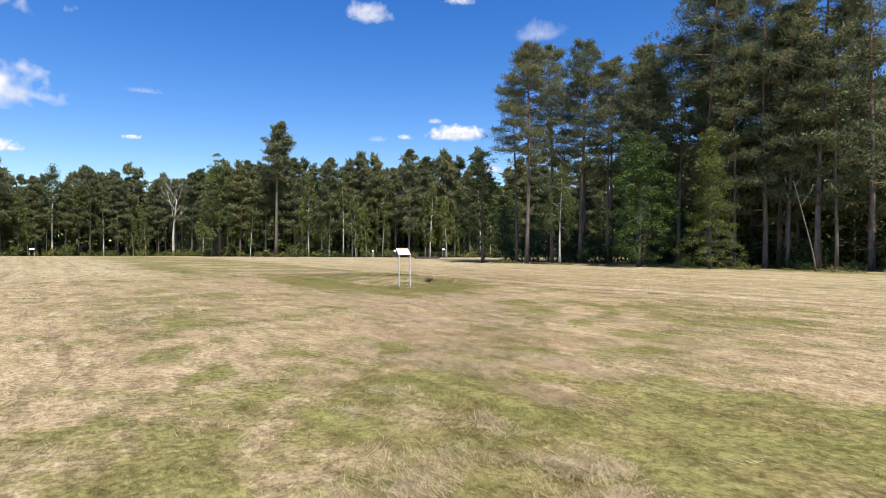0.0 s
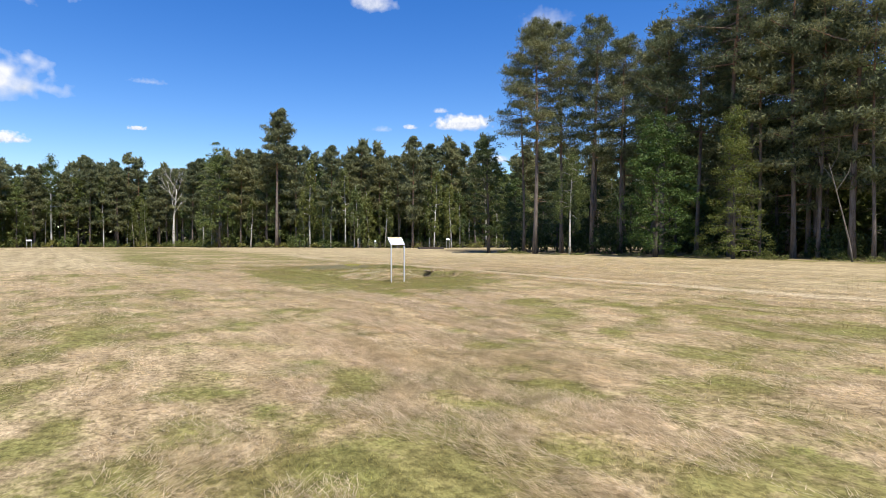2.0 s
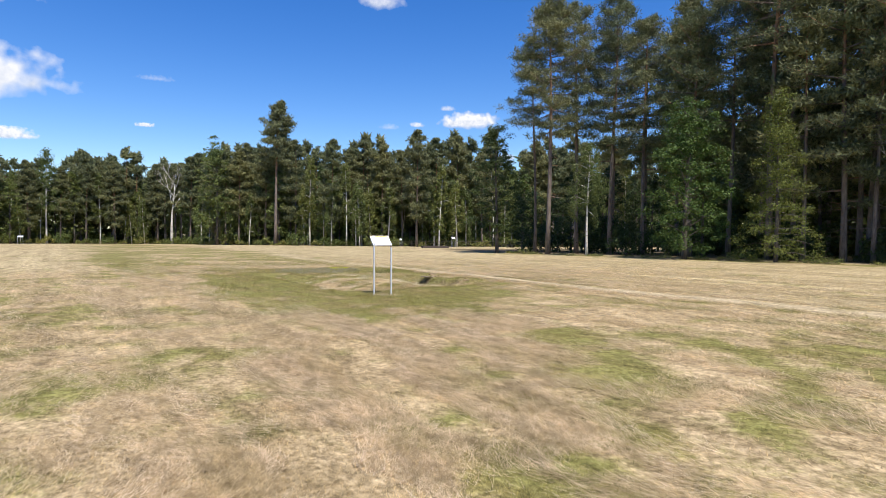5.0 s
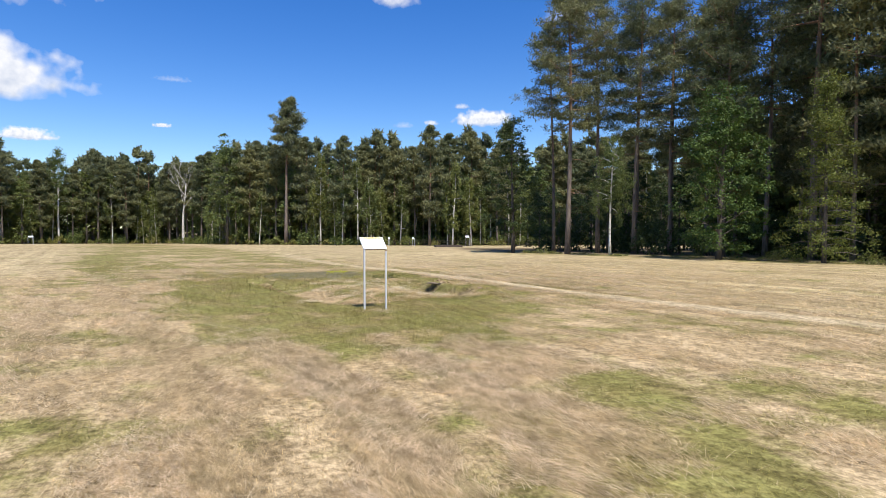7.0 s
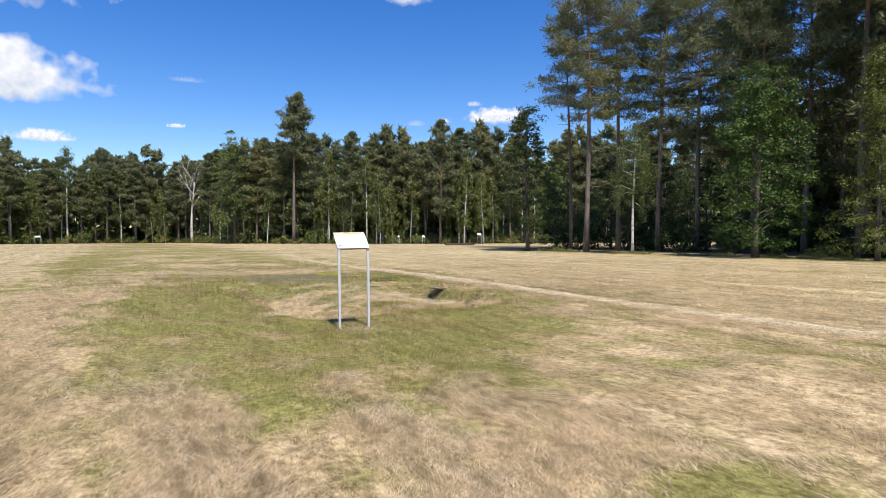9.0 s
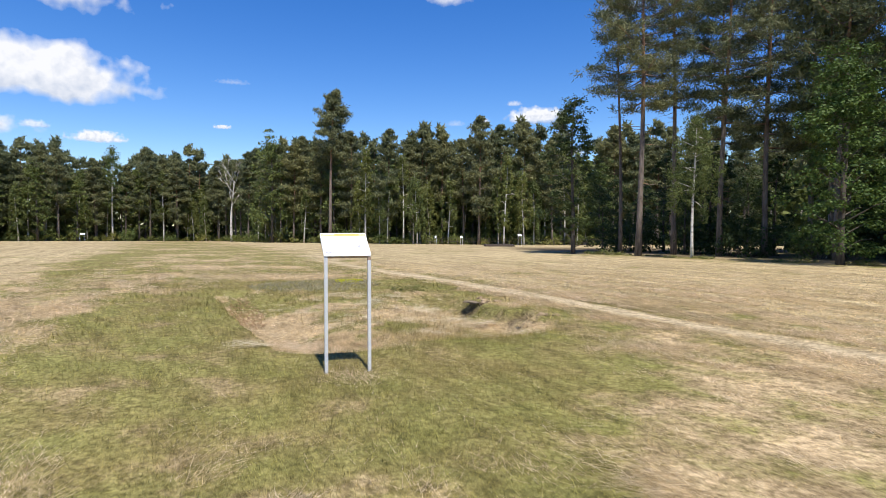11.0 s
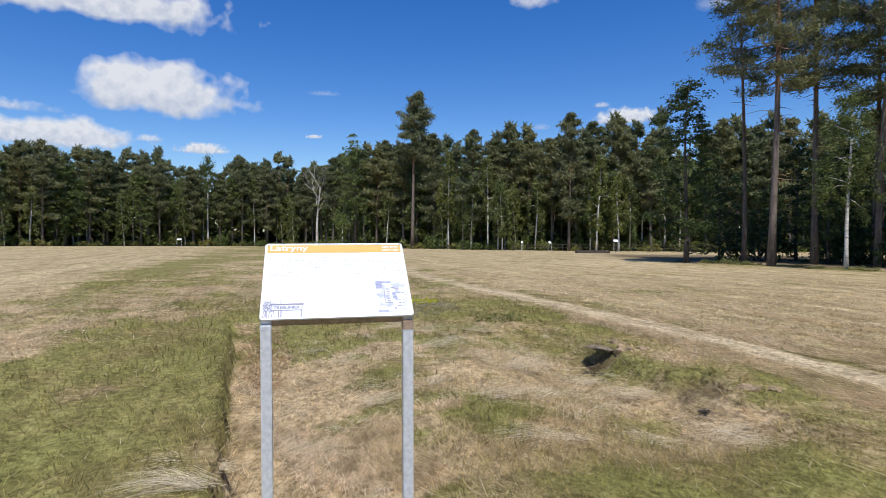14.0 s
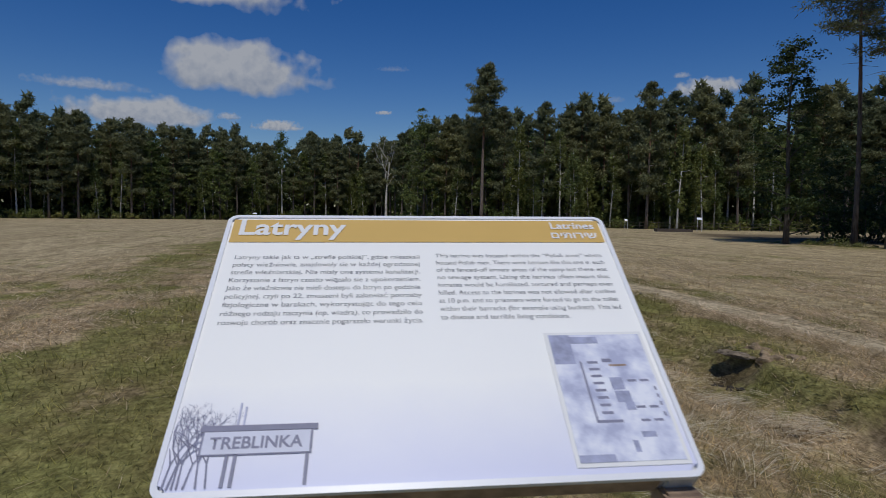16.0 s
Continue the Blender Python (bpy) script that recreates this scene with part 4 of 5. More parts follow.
while s < 38:
    x, y = 8.2 + EX * s + IX * rr.uniform(-0.9, 0.6), 54 + EY * s + IY * rr.uniform(-0.9, 0.6)
    place("weed", weed_bush, x, y, rr.uniform(0, 6.28), rr.uniform(0.4, 0.8), rr.uniform(0.4, 0.9))
    s += rr.uniform(0.8, 1.9)

# the far forest
FAR = "trees of the far forest edge"
far_pines = [pine(41, 19.0, 0.28, 3.0, 0.22, 96, 66, 0.29, "Scots pine at the far forest edge", (0.3, 0), 5, FAR, 1, 6),
             pine(42, 19.5, 0.20, 3.1, 0.22, 104, 66, 0.29, "broad Scots pine at the far forest edge", (-0.3, 0), 5, FAR, 1, 6),
             pine(43, 18.0, 0.36, 2.8, 0.20, 88, 66, 0.29, "high-crowned Scots pine at the far forest edge", (0, 0.3), 6, FAR, 1, 6)]
far_leafy = [broadleaf(44, 17.0, 0.14, 3.2, 0.20, 54, 19, 0.32, "dense dark green oak at the far forest edge", group=FAR, name="oak_tree", category="oak tree"),
             broadleaf(45, 14.0, 0.18, 2.7, 0.16, 46, 18, 0.30, "leafy tree at the far forest edge", group=FAR)]
far_birch = [broadleaf(46, 11.5, 0.26, 1.8, 0.11, 26, 36, 0.24, "light green birch at the far forest edge", BIRCHLEAF, BIRCH, 0.8, "birch_tree", "birch tree", FAR, (0.5, 0)),
             broadleaf(47, 17.0, 0.34, 2.0, 0.14, 32, 34, 0.25, "tall birch at the far forest edge", BIRCHLEAF, BIRCH, 0.5, "birch_tree", "birch tree", FAR)]
far_back = pine(48, 20.5, 0.22, 3.0, 0.20, 60, 26, 0.46, "Scots pine inside the far forest", (0, 0), 2, "trees inside the far forest", 1, 5)
far_back_leafy = broadleaf(49, 15.0, 0.05, 3.2, 0.15, 36, 10, 0.50, "leafy tree inside the far forest", group="trees inside the far forest")
far_bush = bush(50, 2.2, 1.9, 12, 40, 0.28, DECID, "green bush at the foot of the far forest", "bushes of the far forest edge")
far_light_bush = bush(51, 1.6, 1.4, 10, 36, 0.26, WEED, "light green bush at the foot of the far forest", "bushes of the far forest edge")
LINE = [(-108, 52), (-102, 80), (-94, 112), (-86, 131), (-67, 142), (-52, 124), (-42, 113), (-29, 107.5), (-18, 101), (-4, 98), (10, 100), (26, 104), (44, 100)]


def on_line(d):
    for (ax, ay), (bx, by) in zip(LINE, LINE[1:]):
        ln = math.hypot(bx - ax, by - ay)
        if d <= ln:
            tx, ty = (bx - ax) / ln, (by - ay) / ln
            return ax + tx * d, ay + ty * d, -ty, tx
        d -= ln
    return None


# trees that stand out at the far edge
put(pine(61, 24.6, 0.58, 2.9, 0.30, 120, 110, 0.24, "tall lone Scots pine rising above the far forest", (0.9, 0), 5, FAR), -30.3, 106.0)
put(bare_tree(62, 17.6, 0.33, 8, 3, "white dead birch with a leafless crown", BIRCH, (0.4, 0), 0.42), -61.5, 132.5)
put(broadleaf(63, 21.0, 0.34, 3.4, 0.20, 44, 50, 0.25, "tall slender birch above the far forest", BIRCHLEAF, BIRCH, 0.4, "birch_tree", "birch tree", FAR, (0, 0), 1.6), -87.0, 129.0)
put(broadleaf(64, 19.2, 0.08, 4.2, 0.26, 80, 24, 0.30, "broad dark oak at the far forest edge", group=FAR, name="oak_tree", category="oak tree"), -43.0, 112.0)
again(far_birch[0], -1.6, 95.8, 0.4, 1.05, 1.1, "light green drooping birch before the far forest")
again(far_birch[0], 1.2, 96.6, 2.4, 0.9, 1.05, "light green drooping birch before the far forest")
again(far_birch[0], -14.5, 99.0, 4.0, 0.95, 1.0)
again(far_birch[0], -19.5, 101.0, 1.0, 0.9, 1.0)
rr = random.Random(9)
for row, (depth, gap) in enumerate(((0.5, 2.9), (3.5, 3.1), (7.0, 3.1), (11.0, 3.4), (16.0, 4.0))):
    d = 0.0
    while True:
        spot = on_line(d)
        if spot is None:
            break
        x, y, nx, ny = spot
        k = depth + rr.uniform(-1.3, 1.3)
        x, y = x + nx * k, y + ny * k
        pick = rr.random()
        low = (0.86 + 0.12 * min(1.0, max(0.0, (-x - 20) / 45))) * (0.96 if x < -88 else 1.0)
        wide, tall = rr.uniform(0.96, 1.10) * low, rr.uniform(0.93, 1.06)
        if row < 2:
            right = x > -26
            if pick < (0.42 if right else 0.46):
                i = rr.randrange(3)
                place("far pine %d" % i, far_pines[i], x, y, rr.uniform(0, 6.28), wide, tall)
            elif pick < (0.56 if right else 0.72):
                i = rr.randrange(2)
                place("far leafy %d" % i, far_leafy[i], x, y, rr.uniform(0, 6.28), wide, tall)
            else:
                i = 0 if rr.random() < 0.65 else 1
                place("far birch %d" % i, far_birch[i], x, y, rr.uniform(0, 6.28), wide, tall)
        elif pick < 0.72:
            place("back pine", far_back, x, y, rr.uniform(0, 6.28), wide, tall)
        else:
            place("back leafy", far_back_leafy, x, y, rr.uniform(0, 6.28), wide, tall)
        d += gap * 0.92 * rr.uniform(0.7, 1.3)
for depth, gap, things in ((-0.6, 3.4, ("light", "dark")), (2.6, 3.0, ("dark", "dark"))):
    d = 0.0
    while True:
        spot = on_line(d)
        if spot is None:
            break
        x, y, nx, ny = spot
        k = depth + rr.uniform(-0.8, 0.8)
        kind = rr.choice(things)
        place("far " + kind, far_bush if kind == "dark" else far_light_bush, x + nx * k, y + ny * k, rr.uniform(0, 6.28), rr.uniform(0.6, 1.2), rr.uniform(0.6, 1.3))
        d += gap * rr.uniform(0.6, 1.4)

for x, y, k in ((-93, 128, 0), (-90, 135, 1), (-84, 138, 0), (-98, 119, 1), (-75, 143, 1), (-88, 133, 1)):
    again(far_leafy[k], x, y, rr.uniform(0, 6.28), 1.0, 0.95)
    again(far_bush, x + 2, y - 1, rr.uniform(0, 6.28), 1.2, 1.2)

# ---- clouds ----
def cloud_material(name, seed, soft, dense):
    m, tree, bsdf = material(name)
    tree.nodes.remove(bsdf)
    pos = node(tree, "TexCoord").outputs["Object"]
    sep = node(tree, "SeparateXYZ", {0: pos})
    x, y = sep.outputs[0], sep.outputs[1]
    size = node(tree, "Attribute", attribute="aspect").outputs["Fac"]
    spot = node(tree, "CombineXYZ", {0: calc(tree, "MULTIPLY", x, size), 1: y, 2: seed * 7.3}).outputs[0]
    n = calc(tree, "ADD", calc(tree, "MULTIPLY", fractal(tree, spot, 1.5, 2, 0.45), 0.80), calc(tree, "MULTIPLY", fractal(tree, spot, 4.2, 4, 0.5), 0.20))
    low = calc(tree, "MULTIPLY", calc(tree, "MINIMUM", y, 0.0), 1.5)
    q = calc(tree, "ADD", calc(tree, "MULTIPLY", x, x), calc(tree, "ADD", calc(tree, "MULTIPLY", y, y), calc(tree, "MULTIPLY", low, low)))
    body = calc(tree, "ADD", calc(tree, "SUBTRACT", 1.0, calc(tree, "POWER", q, 0.5)), calc(tree, "MULTIPLY", calc(tree, "SUBTRACT", n, 0.46), 1.2))
    cover = ramp(tree, body, [(0.12, (0, 0, 0)), (0.19 + soft * 0.9, (dense, dense, dense))])
    # White tops, greyer undersides: sunlight and shade put into the glowing sheet's colour
    tone = calc(tree, "ADD", calc(tree, "MULTIPLY", y, 0.35), fractal(tree, spot, 2.6, 5))
    colour = ramp(tree, tone, [(0.25, (0.62, 0.68, 0.80)), (0.62, (0.98, 0.98, 1.0))])
    cloud_glow = node(tree, "Emission", {"Color": colour, "Strength": 0.70})
    clear = node(tree, "BsdfTransparent")
    tree.links.new(node(tree, "MixShader", {0: cover, 1: clear.outputs[0], 2: cloud_glow.outputs[0]}).outputs[0], tree.nodes["Material Output"].inputs["Surface"])
    return m


def cloud(seed, right, up, wide, tall, soft=0.35, dense=0.95, far=1400.0):
    """A cloud at tangents right and up of straight ahead, on a sheet far off."""
    eye = Vector((0, 0, 1.5))
    way = Vector((right, 1, up)).normalized()
    place_at = eye + way * far
    aspect = wide / tall
    me = bpy.data.meshes.new("cloud")
    n = 8
    v = [(-1.6 + 3.2 * i / n, -1.6 + 3.2 * j / n, 0.05 * math.cos(i / n * 3)) for j in range(n + 1) for i in range(n + 1)]
    f = [(j * (n + 1) + i, j * (n + 1) + i + 1, (j + 1) * (n + 1) + i + 1, (j + 1) * (n + 1) + i) for j in range(n) for i in range(n)]
    me.from_pydata(v, [], f)
    me.attributes.new("aspect", "FLOAT", "POINT").data.foreach_set("value", [aspect] * len(v))
    me.materials.append(cloud_material("cloud_vapour", seed, soft, dense))
    ob = tagged(new("cloud", me), "white fair-weather cloud in a blue sky", "cloud", kind="structure")
    ob.matrix_world = look(place_at, eye) @ Matrix.Rotation(math.pi, 4, "Y") @ Matrix.Diagonal((far * wide / 2, far * tall / 2, 1, 1))
    ob.visible_shadow = False
    return ob


def cloud_at(seed, px, py, w, h, yaw, pitch, soft=0.35, dense=0.95):
    """The same by its bearing: offsets from a heading, as fractions of the focal length."""
    c, s = math.cos(radians(yaw)), math.sin(radians(yaw))
    up = (py + math.tan(radians(pitch)))
    x, y = px * c - s, px * s + c
    cloud(seed, x / y, up / y, w / y ** 0.5 * 1.0, h / y ** 0.5, soft, dense)


cloud_at(1, 0.036, 0.199, 0.115, 0.042, 0.3, -0.77)
cloud_at(2, -0.118, 0.405, 0.085, 0.050, 0.3, -0.77, 0.6, 0.7)
cloud_at(3, 0.040, 0.433, 0.060, 0.030, 0.3, -0.77, 0.6, 0.7)
cloud_at(4, 0.180, 0.375, 0.095, 0.050, 0.3, -0.77, 0.9, 0.45)
cloud_at(5, -0.528, 0.193, 0.032, 0.010, 0.3, -0.77, 0.4, 0.9)
cloud_at(6, -0.055, 0.194, 0.028, 0.013, 0.3, -0.77, 0.5, 0.8)
cloud_at(7, -0.103, 0.190, 0.040, 0.014, 0.3, -0.77, 0.8, 0.35)
cloud_at(8, -0.003, 0.222, 0.030, 0.013, 0.3, -0.77, 0.6, 0.6)
cloud_at(9, 0.100, 0.138, 0.040, 0.020, 0.3, -0.77, 0.5, 0.8)
cloud_at(10, -0.428, 0.266, 0.250, 0.112, 17.8, -2.15, 0.24)
cloud_at(11, -0.535, 0.420, 0.380, 0.085, 17.8, -2.15)
cloud_at(12, -0.615, 0.198, 0.230, 0.058, 17.8, -2.15)
cloud_at(13, -0.720, 0.252, 0.150, 0.020, 17.8, -2.15, 0.7, 0.6)
cloud_at(14, -0.370, 0.176, 0.082, 0.024, 17.8, -2.15)
cloud_at(15, -0.460, 0.194, 0.040, 0.016, 17.8, -2.15, 0.6, 0.7)
cloud_at(16, -0.165, 0.272, 0.060, 0.012, 17.8, -2.15, 0.9, 0.3)


# ---- depth of the woods ----
def deep_woods(name, pts, depth, top, count, size, seed, label):
    """Leaves of the trees that stand too deep in the woods to be told apart."""
    r = np.random.default_rng(seed)
    pts = np.array(pts, float)
    ln = np.hypot(*np.diff(pts, axis=0).T)
    at = np.concatenate([[0], np.cumsum(ln)])
    d = r.random(count) * at[-1]
    x, y = np.interp(d, at, pts[:, 0]), np.interp(d, at, pts[:, 1])
    k = depth + r.random(count) * 6
    turn_in = np.diff(pts, axis=0) / ln[:, None]
    nrm = np.stack([-turn_in[:, 1], turn_in[:, 0]], 1)
    nrm = np.concatenate([nrm[:1], nrm[:-1] + nrm[1:], nrm[-1:]])
    nrm /= np.linalg.norm(nrm, axis=1)[:, None]
    nx, ny = np.interp(d, at, nrm[:, 0]), np.interp(d, at, nrm[:, 1])
    x, y = x + nx * k, y + ny * k
    z = height(x, y) + r.random(count) ** 1.3 * top * (0.75 + 0.35 * value_noise(d, d * 0, 0.25, seed))
    v, per = leaf_cloud(r, np.stack([x, y, z], 1), np.full(count, size), 2, size)
    tagged(new(name, soup(name, v, per, DECID)), label, "woods", kind="stuff")


deep_woods("far_woods", LINE, 14, 16, 20000, 1.4, 71, "dark foliage deep inside the far forest")
deep_woods("far_undergrowth", LINE, 9, 4.5, 9000, 0.6, 73, "dark undergrowth inside the far forest")
deep_woods("near_undergrowth", EDGE[1:], 15, 7, 11000, 0.6, 74, "dark undergrowth inside the near forest")
deep_woods("near_woods", EDGE[1:], 20, 15, 22000, 0.85, 72, "dark foliage deep inside the near forest")


# ---- grass ----
def corridor(count, seed, near=1.4, far=26.0):
    """Places in the meadow, denser close to the line walked."""
    r = np.random.default_rng(seed)
    t = r.random(count) * 22.5 - 0.5
    d = near * (far / near) ** r.random(count)
    az = r.uniform(-0.80, 0.80, count)
    x, y = 0.25 - 0.0022 * t * t + d * np.sin(az), t + d * np.cos(az)
    return r, x, y


def keep_out(x, y):
    ok = (x - 8.2) * 0.771 + (y - 54) * 0.637 < 0.5
    for hx, hy, half, d in HOLES:
        out, lat = hole_frame(x, y, hx, hy)
        ok &= (out < -0.08) | (out > 0.34) | (np.abs(lat) > half)
    return ok


def blades(name, label, count, seed, straw):
    r, x, y = corridor(count, seed)
    ok = keep_out(x, y)
    zone = zones(x, y)
    across, run = x * 0.813 + y * 0.582, -x * 0.582 + y * 0.813
    ridge = np.sin((across + 0.8 * value_noise(x, y, 0.35, 24)) * 2 * math.pi / 1.35)
    patch = value_noise(across * 1.5, run * 0.35, 1.0, 21) * 0.55 + value_noise(x, y, 3.0, 22) * 0.45
    if straw:
        ok &= r.random(count) < np.clip(1.25 - 1.25 * zone["green"] + 0.8 * zone["dry"], 0.012, 1) * step(0.34, 0.58, patch + 0.16 * ridge + 0.15 * (value_noise(x, y, 0.4, 41) - 0.5) + 0.12 * zone["dry"]) * (1 - zone["trail"]) * (1 - 0.88 * zone["pit"] * (1 - step(0.50, 0.68, value_noise(x * 0.6 + y * 0.3, y * 1.6, 1.0, 25))))
    else:
        ok &= (zone["bare"] < 0.3) & (r.random(count) < np.clip(1.1 - zone["dry"] * 0.6 - zone["bare"] * 0.9 - zone["trail"], 0, 1) * (0.45 + 0.55 * (1 - patch)))
    x, y = x[ok], y[ok]
    zone = {k: v[ok] for k, v in zone.items()}
    n = len(x)
    z = height(x, y)
    gone = np.maximum(np.hypot(x + 0.3, np.maximum(y - 19.5, 0)), 2.0)
    grow = np.clip(gone / 2.6, 1.0, 4.0)
    if straw:
        az = r.normal(2.15, 0.6, n) + 2.4 * (value_noise(x, y, 0.8, 43) - 0.5)
        tilt = r.uniform(0.0, 0.13, n) + 0.10 * zone["dry"] * r.random(n)
        ln = r.uniform(0.06, 0.22, n)
        w = 0.0015 * grow * r.uniform(0.6, 1.3, n)
        z = z + r.uniform(0.004, 0.030, n)
    else:
        az = r.uniform(0, 6.283, n)
        tilt = r.uniform(0.2, 0.95, n)
        ln = r.uniform(0.022, 0.070, n) * (1 + 1.1 * np.clip(zone["green"] - 1.0, 0, 0.35) / 0.35) * (1 + 0.5 * (value_noise(x, y, 0.9, 23) - 0.4)) * (1 + 0.9 * np.clip(zone["green"], 0, 1) * step(15, 18, y) * value_noise(x, y, 3.3, 26))
        w = 0.0020 * grow
    d = np.stack([np.cos(az) * np.cos(tilt), np.sin(az) * np.cos(tilt), np.sin(tilt)], 1)
    side = np.stack([-np.sin(az), np.cos(az), np.zeros(n)], 1) * w[:, None]
    p = np.stack([x, y, z - (0 if straw else 0.008)], 1)
    tri = np.stack([p - side, p + side, p + d * (ln * np.clip(grow, 1, 1.35))[:, None]], 1)
    me = soup(name, tri, 3, CUT if straw else BLADE, None if straw else zone)
    tagged(new(name, me), label, "grass", kind="stuff")


blades("meadow_grass", "short mown grass, straw-coloured with green patches", 560000, 81, False)
blades("cut_hay", "dry cut grass lying scattered on the meadow", 780000, 82, True)


def bleached():
    m, tree, bsdf = material("bleached_stalks")
    rnd = node(tree, "NewGeometry").outputs["Random Per Island"]
    thin_leaf(tree, bsdf, ramp(tree, rnd, [(0, (0.58, 0.47, 0.29)), (0.5, (0.78, 0.68, 0.47)), (1, (0.88, 0.80, 0.60))]), 0.3, 0.6)
    return m


BLEACHED = bleached()


def straw_tuft(x, y, turn, ln, wide, count, seed, label, mat=None):
    """A swath of long dry stalks, fanned out and arching over."""
    r = np.random.default_rng(seed)
    root = np.stack([r.normal(0, wide * 0.5, count), r.normal(0, wide * 0.35, count), np.zeros(count)], 1)
    az = r.normal(0, 0.28, count) + 1.2 * (value_noise(root[:, 0], root[:, 1], 5.0, seed) - 0.5)
    el = r.uniform(0.02, 0.30, count)
    l = ln * r.uniform(0.5, 1.1, count)
    d = np.stack([np.cos(az) * np.cos(el), np.sin(az) * np.cos(el), np.sin(el)], 1)
    e = np.stack([np.cos(az), np.sin(az), np.full(count, -0.16)], 1)
    s = np.stack([-np.sin(az), np.cos(az), np.zeros(count)], 1) * 0.0014
    m = root + d * (l * 0.45)[:, None]
    tip = m + e * (l * 0.6)[:, None]
    quad = np.stack([root - s, root + s, m + s, m - s], 1)
    tri = np.stack([m - s, m + s, tip], 1)
    me = bpy.data.meshes.new("straw_tuft")
    k = np.arange(count)
    v = np.concatenate([quad.reshape(-1, 3), tip])
    f = [(4 * i, 4 * i + 1, 4 * i + 2, 4 * i + 3) for i in k] + [(4 * i + 3, 4 * i + 2, 4 * count + i) for i in k]
    me.from_pydata(v.tolist(), [], [tuple(int(q) for q in t) for t in f])
    me.materials.append(mat or BLEACHED)
    ob = tagged(new("straw_tuft", me), label, "dry grass", group="straw tufts round the pit", kind="stuff")
    ob.matrix_world = pose(x, y, ground_at(x, y) + 0.02, 0, 0, turn)
    return ob


TUFTS = [(0.5, 1.8, 20, 0.6, 0.35), (1.2, 2.6, 30, 0.7, 0.4), (2.2, 2.2, 10, 0.6, 0.4), (2.8, 3.4, 25, 0.6, 0.35),
         (3.9, 3.2, 190, 0.5, 0.3), (4.05, 2.4, 200, 0.5, 0.3), (4.2, 1.2, 215, 0.45, 0.35), (4.0, 0.9, 200, 0.4, 0.3), (1.0, 4.3, 20, 0.7, 0.45), (2.2, 4.9, 25, 0.7, 0.4),
         (3.2, 1.0, 200, 0.5, 0.35), (3.6, 4.6, 205, 0.55, 0.3), (2.4, 1.0, 200, 0.5, 0.3), (0.6, 5.6, 30, 0.6, 0.4), (3.4, 6.0, 200, 0.5, 0.35), (1.8, 6.6, 20, 0.6, 0.5)]
for i, (a, b, turn, ln, wide) in enumerate(TUFTS):
    straw_tuft(PIT[0] + E1[0] * a + E2[0] * b, PIT[1] + E1[1] * a + E2[1] * b, turn, ln * 1.3, wide * 0.8, 110, 100 + i, "pale dry grass bent over at the pit")
straw_tuft(-2.95, 22.30, 184, 0.75, 0.12, 170, 98, "pale fan of bleached grass over the pit edge")
straw_tuft(-2.75, 21.85, 200, 0.55, 0.14, 110, 99, "pale fan of bleached grass over the pit edge")
tuft_rng = np.random.default_rng(55)
for i in range(46):
    a, b = tuft_rng.uniform(0.3, 4.3), tuft_rng.uniform(0.5, 6.5)
    straw_tuft(PIT[0] + E1[0] * a + E2[0] * b, PIT[1] + E1[1] * a + E2[1] * b, tuft_rng.normal(25, 45) + (180 if i % 3 == 0 else 0), tuft_rng.uniform(0.25, 0.55), tuft_rng.uniform(0.15, 0.45), 36, 200 + i, "thin wisp of bleached grass lying in the pit")


def herb_patch(name, label, x, y, rx, ry, turn, tall, count, size, mat, seed, category):
    """Low plants growing close together."""
    r = np.random.default_rng(seed)
    a, q = r.uniform(0, 6.283, count), np.sqrt(r.random(count))
    c, s = math.cos(radians(turn)), math.sin(radians(turn))
    px, py = rx * q * np.cos(a), ry * q * np.sin(a)
    gx, gy = x + px * c - py * s, y + px * s + py * c
    gz = height(gx, gy) + r.random(count) * tall
    v, per = leaf_cloud(r, np.stack([gx, gy, gz], 1), np.full(count, size), 5, size)
    tagged(new(name, soup(name, v, per, mat)), label, category, kind="stuff")


herb_patch("silver_herbs", "silver-grey low herbs on the far bank of the pit", -5.0, 29.8, 1.7, 1.2, 28, 0.08, 1300, 0.03, SILVER, 91, "herbs")
herb_patch("yellow_flowers", "bright yellow flowering stonecrop on the pit bank", -4.45, 31.0, 0.42, 0.26, 20, 0.07, 420, 0.03, YELLOW, 92, "flowers")


DRYSOIL = plain("dry_soil", (0.40, 0.29, 0.17), 0.95, 0, 0.6, 25, 0.8)


def clod(x, y, size, seed, label, mat=SHADE_EARTH):
    """A lump of dark soil held together by roots."""
    r = random.Random(seed)
    bm = bmesh.new()
    bmesh.ops.create_icosphere(bm, subdivisions=3, radius=1)
    for v in bm.verts:
        k = 0.75 + 0.5 * noise.noise(v.co * 1.6 + Vector((seed, 0, 0))) + 0.18 * noise.noise(v.co * 5)
        v.co = Vector((v.co.x * size[0], v.co.y * size[1], v.co.z * size[2])) * k
    me = bpy.data.meshes.new("soil_clod")
    bm.to_mesh(me)
    bm.free()
    me.materials.append(mat)
    ob = tagged(new("soil_clod", me), label, "soil", group="soil clods at the burrow")
    ob.matrix_world = pose(x, y, ground_at(x, y) + size[2] * (-0.5 if mat is DRYSOIL else -0.3), 0, 0, r.uniform(0, 180))
    return ob


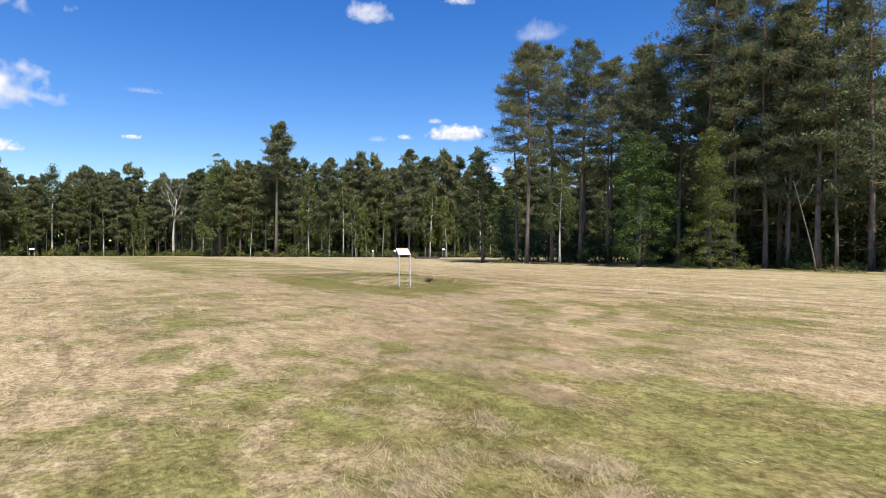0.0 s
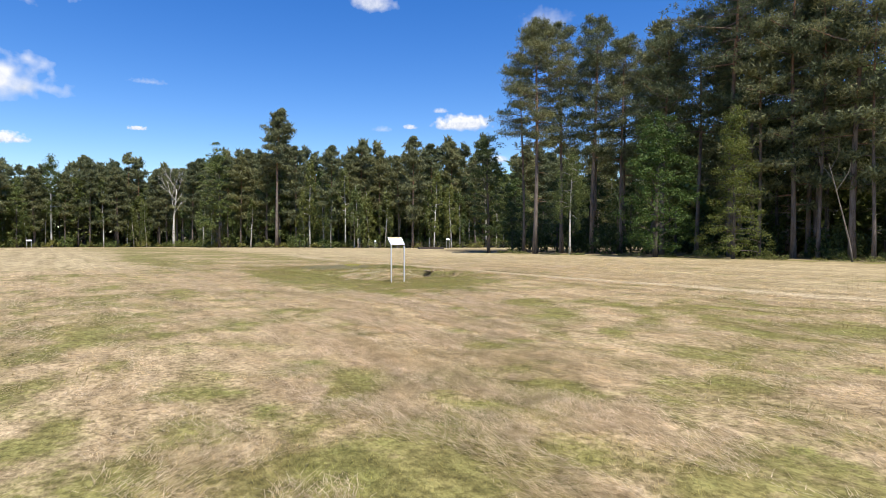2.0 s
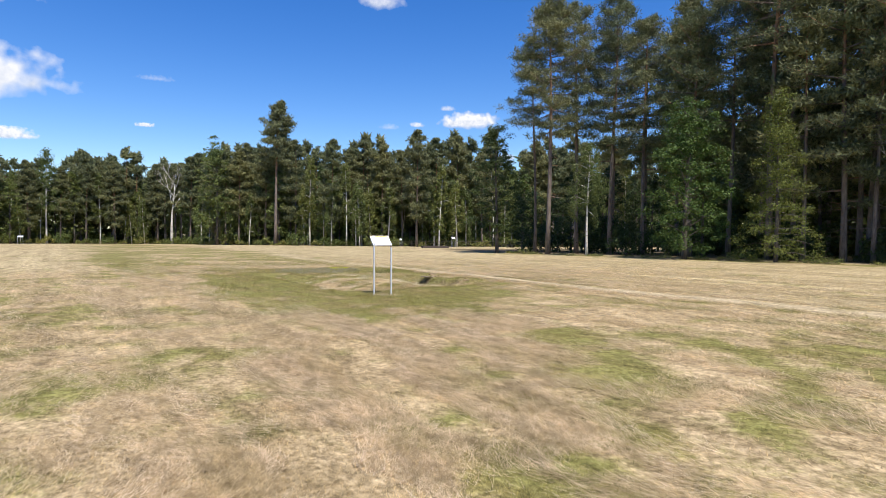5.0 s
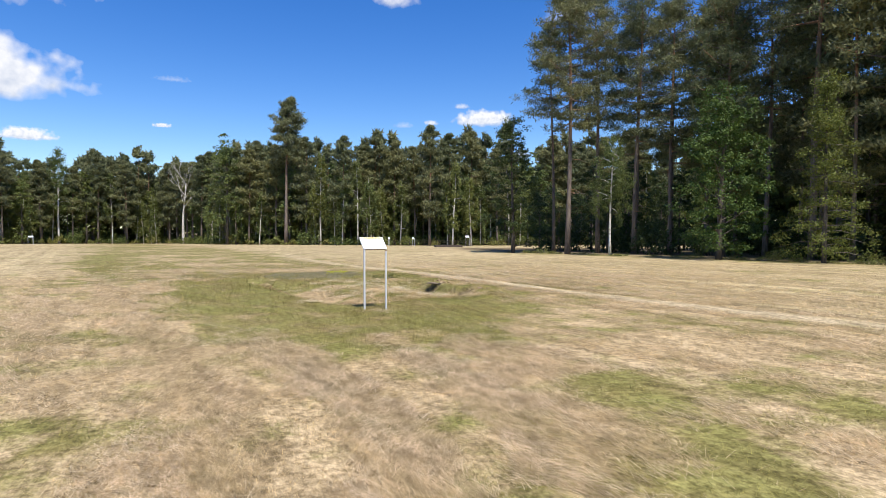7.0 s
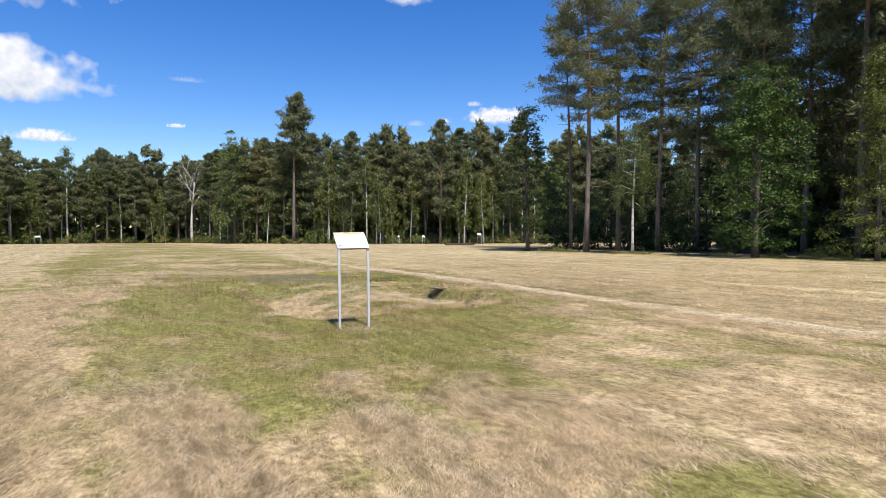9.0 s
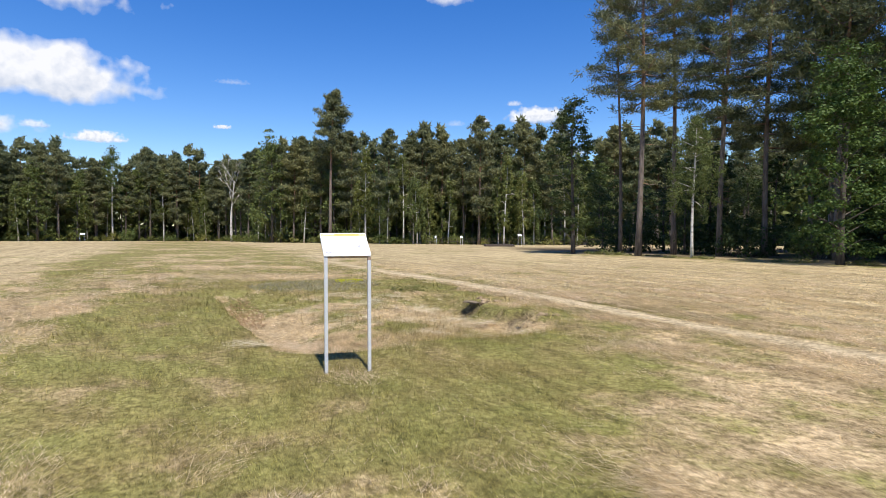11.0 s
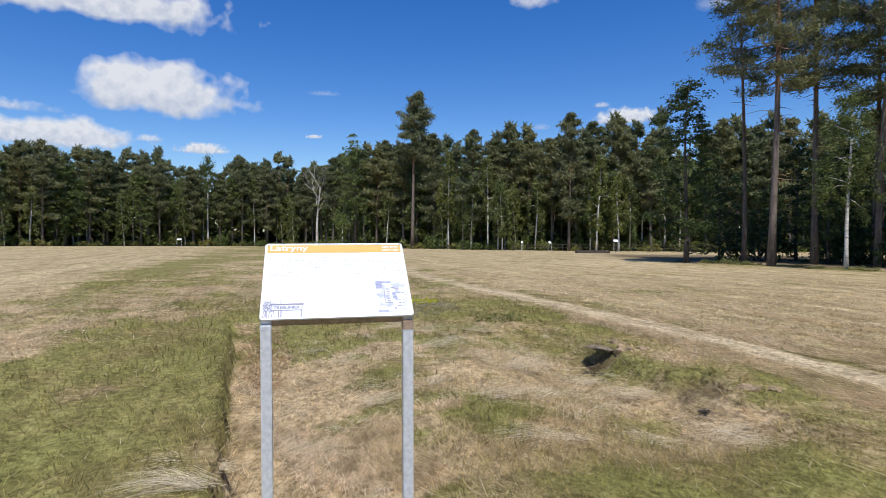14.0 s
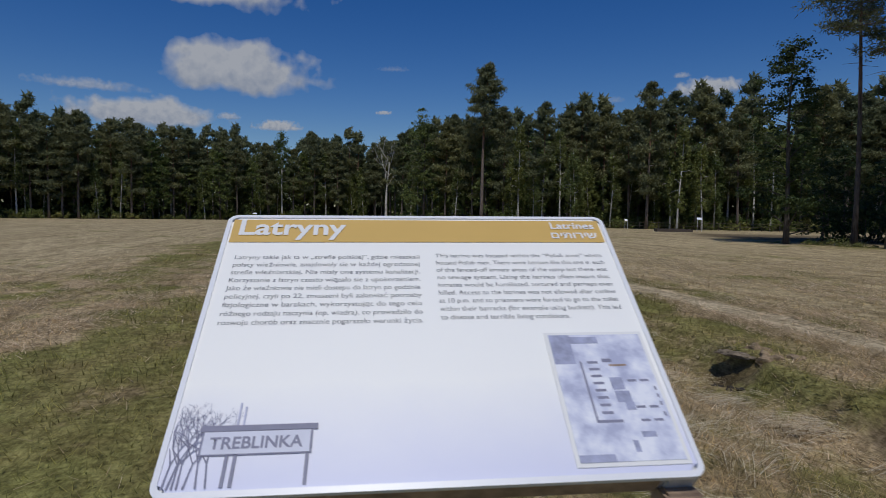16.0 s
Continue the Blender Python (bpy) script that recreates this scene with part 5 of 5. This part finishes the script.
# Dark lumps added in the mouths so that the openings look shaded
for i, (x, y, w) in enumerate(((-0.62, 26.60, 0.09), (-0.54, 26.46, 0.07), (-0.74, 26.78, 0.08), (0.40, 24.95, 0.07))):
    clod(x, y, (w * 1.3, w, w * 0.5), i, "dark soil clod standing for the shade in the burrow mouth")
for i, (x, y, size) in enumerate(((-0.30, 26.78, (0.17, 0.13, 0.13)), (-0.06, 26.82, (0.18, 0.15, 0.12)), (-0.38, 26.98, (0.15, 0.12, 0.12)), (0.78, 25.12, (0.20, 0.16, 0.10)), (1.00, 25.20, (0.18, 0.15, 0.09)))):
    clod(x, y, size, i + 20, "dry grey-brown soil thrown out beside the burrow", DRYSOIL)


def turf_lip(hx, hy, size, seed, label):
    """Ragged sod that overhangs the mouth of a burrow."""
    bm = bmesh.new()
    bmesh.ops.create_icosphere(bm, subdivisions=4, radius=1)
    for v in bm.verts:
        k = 0.85 + 0.40 * noise.noise(v.co * 1.8 + Vector((seed, 3, 0))) + 0.22 * noise.noise(v.co * 5) + 0.10 * noise.noise(v.co * 13)
        v.co = Vector((v.co.x * size[0], v.co.y * size[1], v.co.z * size[2])) * k
    me = bpy.data.meshes.new("sod_lip")
    bm.to_mesh(me)
    bm.free()
    me.materials.append(SOD)
    ob = tagged(new("sod_lip", me), label, "sod", group="sods at the burrow")
    x, y = hx - MOUTH[0] * 0.02, hy - MOUTH[1] * 0.02
    ob.matrix_world = pose(x, y, ground_at(hx - MOUTH[0] * 0.14, hy - MOUTH[1] * 0.14) - 0.045, 6, 0, math.degrees(math.atan2(LENGTH[1], LENGTH[0])))


SOD = plain("rooty_sod", (0.27, 0.21, 0.135), 0.95, 0, 0.65, 22, 0.9)
turf_lip(HOLES[0][0], HOLES[0][1], (0.22, 0.07, 0.03), 1, "rough grey-brown sod overhanging the dark burrow mouth")
herb_patch("brown_herbs", "rust-brown withered herbs in the far corner of the pit", -5.15, 26.2, 0.32, 1.7, 32, 0.05, 420, 0.022, RUSTHERB, 93, "herbs")
herb_patch("low_weeds", "small dark green weeds on the pit bank", -2.3, 29.0, 0.45, 0.22, 20, 0.12, 120, 0.03, WEED, 94, "weeds")


# ---- far things ----
def timber_frame(x, y, turn, wide, deep):
    """The low timber outline of a foundation."""
    thing = tagged(new("foundation_frame"), "low dark timber foundation outline on the far meadow", "foundation")
    thing.matrix_world = pose(x, y, ground_at(x, y), 0, 0, turn)
    for x0, x1, y0, y1 in ((-wide, wide, -deep, -deep + 0.25), (-wide, wide, deep - 0.25, deep), (-wide, -wide + 0.25, -deep + 0.26, deep - 0.26), (wide - 0.25, wide, -deep + 0.26, deep - 0.26)):
        s = Shape()
        s.box(x0, x1, y0, y1, -0.1, 0.26, 0.02)
        part("beam", s, TIMBER, thing)
    return thing


timber_frame(-1.9, 83.5, 8, 1.7, 1.4)


def rail_fence(x0, y0, x1, y1, n):
    thing = tagged(new("rail_fence"), "low dark timber rail fence before the far trees", "fence")
    thing.location = (x0, y0, ground_at(x0, y0))
    for i in range(n + 1):
        x, y = x0 + (x1 - x0) * i / n, y0 + (y1 - y0) * i / n
        s = Shape()
        s.tube([(x - x0, y - y0, ground_at(x, y) - ground_at(x0, y0) - 0.2), (x - x0, y - y0, ground_at(x, y) - ground_at(x0, y0) + 0.95)], [0.035, 0.03], 8)
        part("post", s, TIMBER, thing)
    for h in (0.45, 0.85):
        s = Shape()
        s.tube([(0, 0, h), (x1 - x0, y1 - y0, h + ground_at(x1, y1) - ground_at(x0, y0))], [0.018, 0.018], 6)
        part("rail", s, TIMBER, thing)


rail_fence(-12.5, 95.5, 14, 94.0, 12)
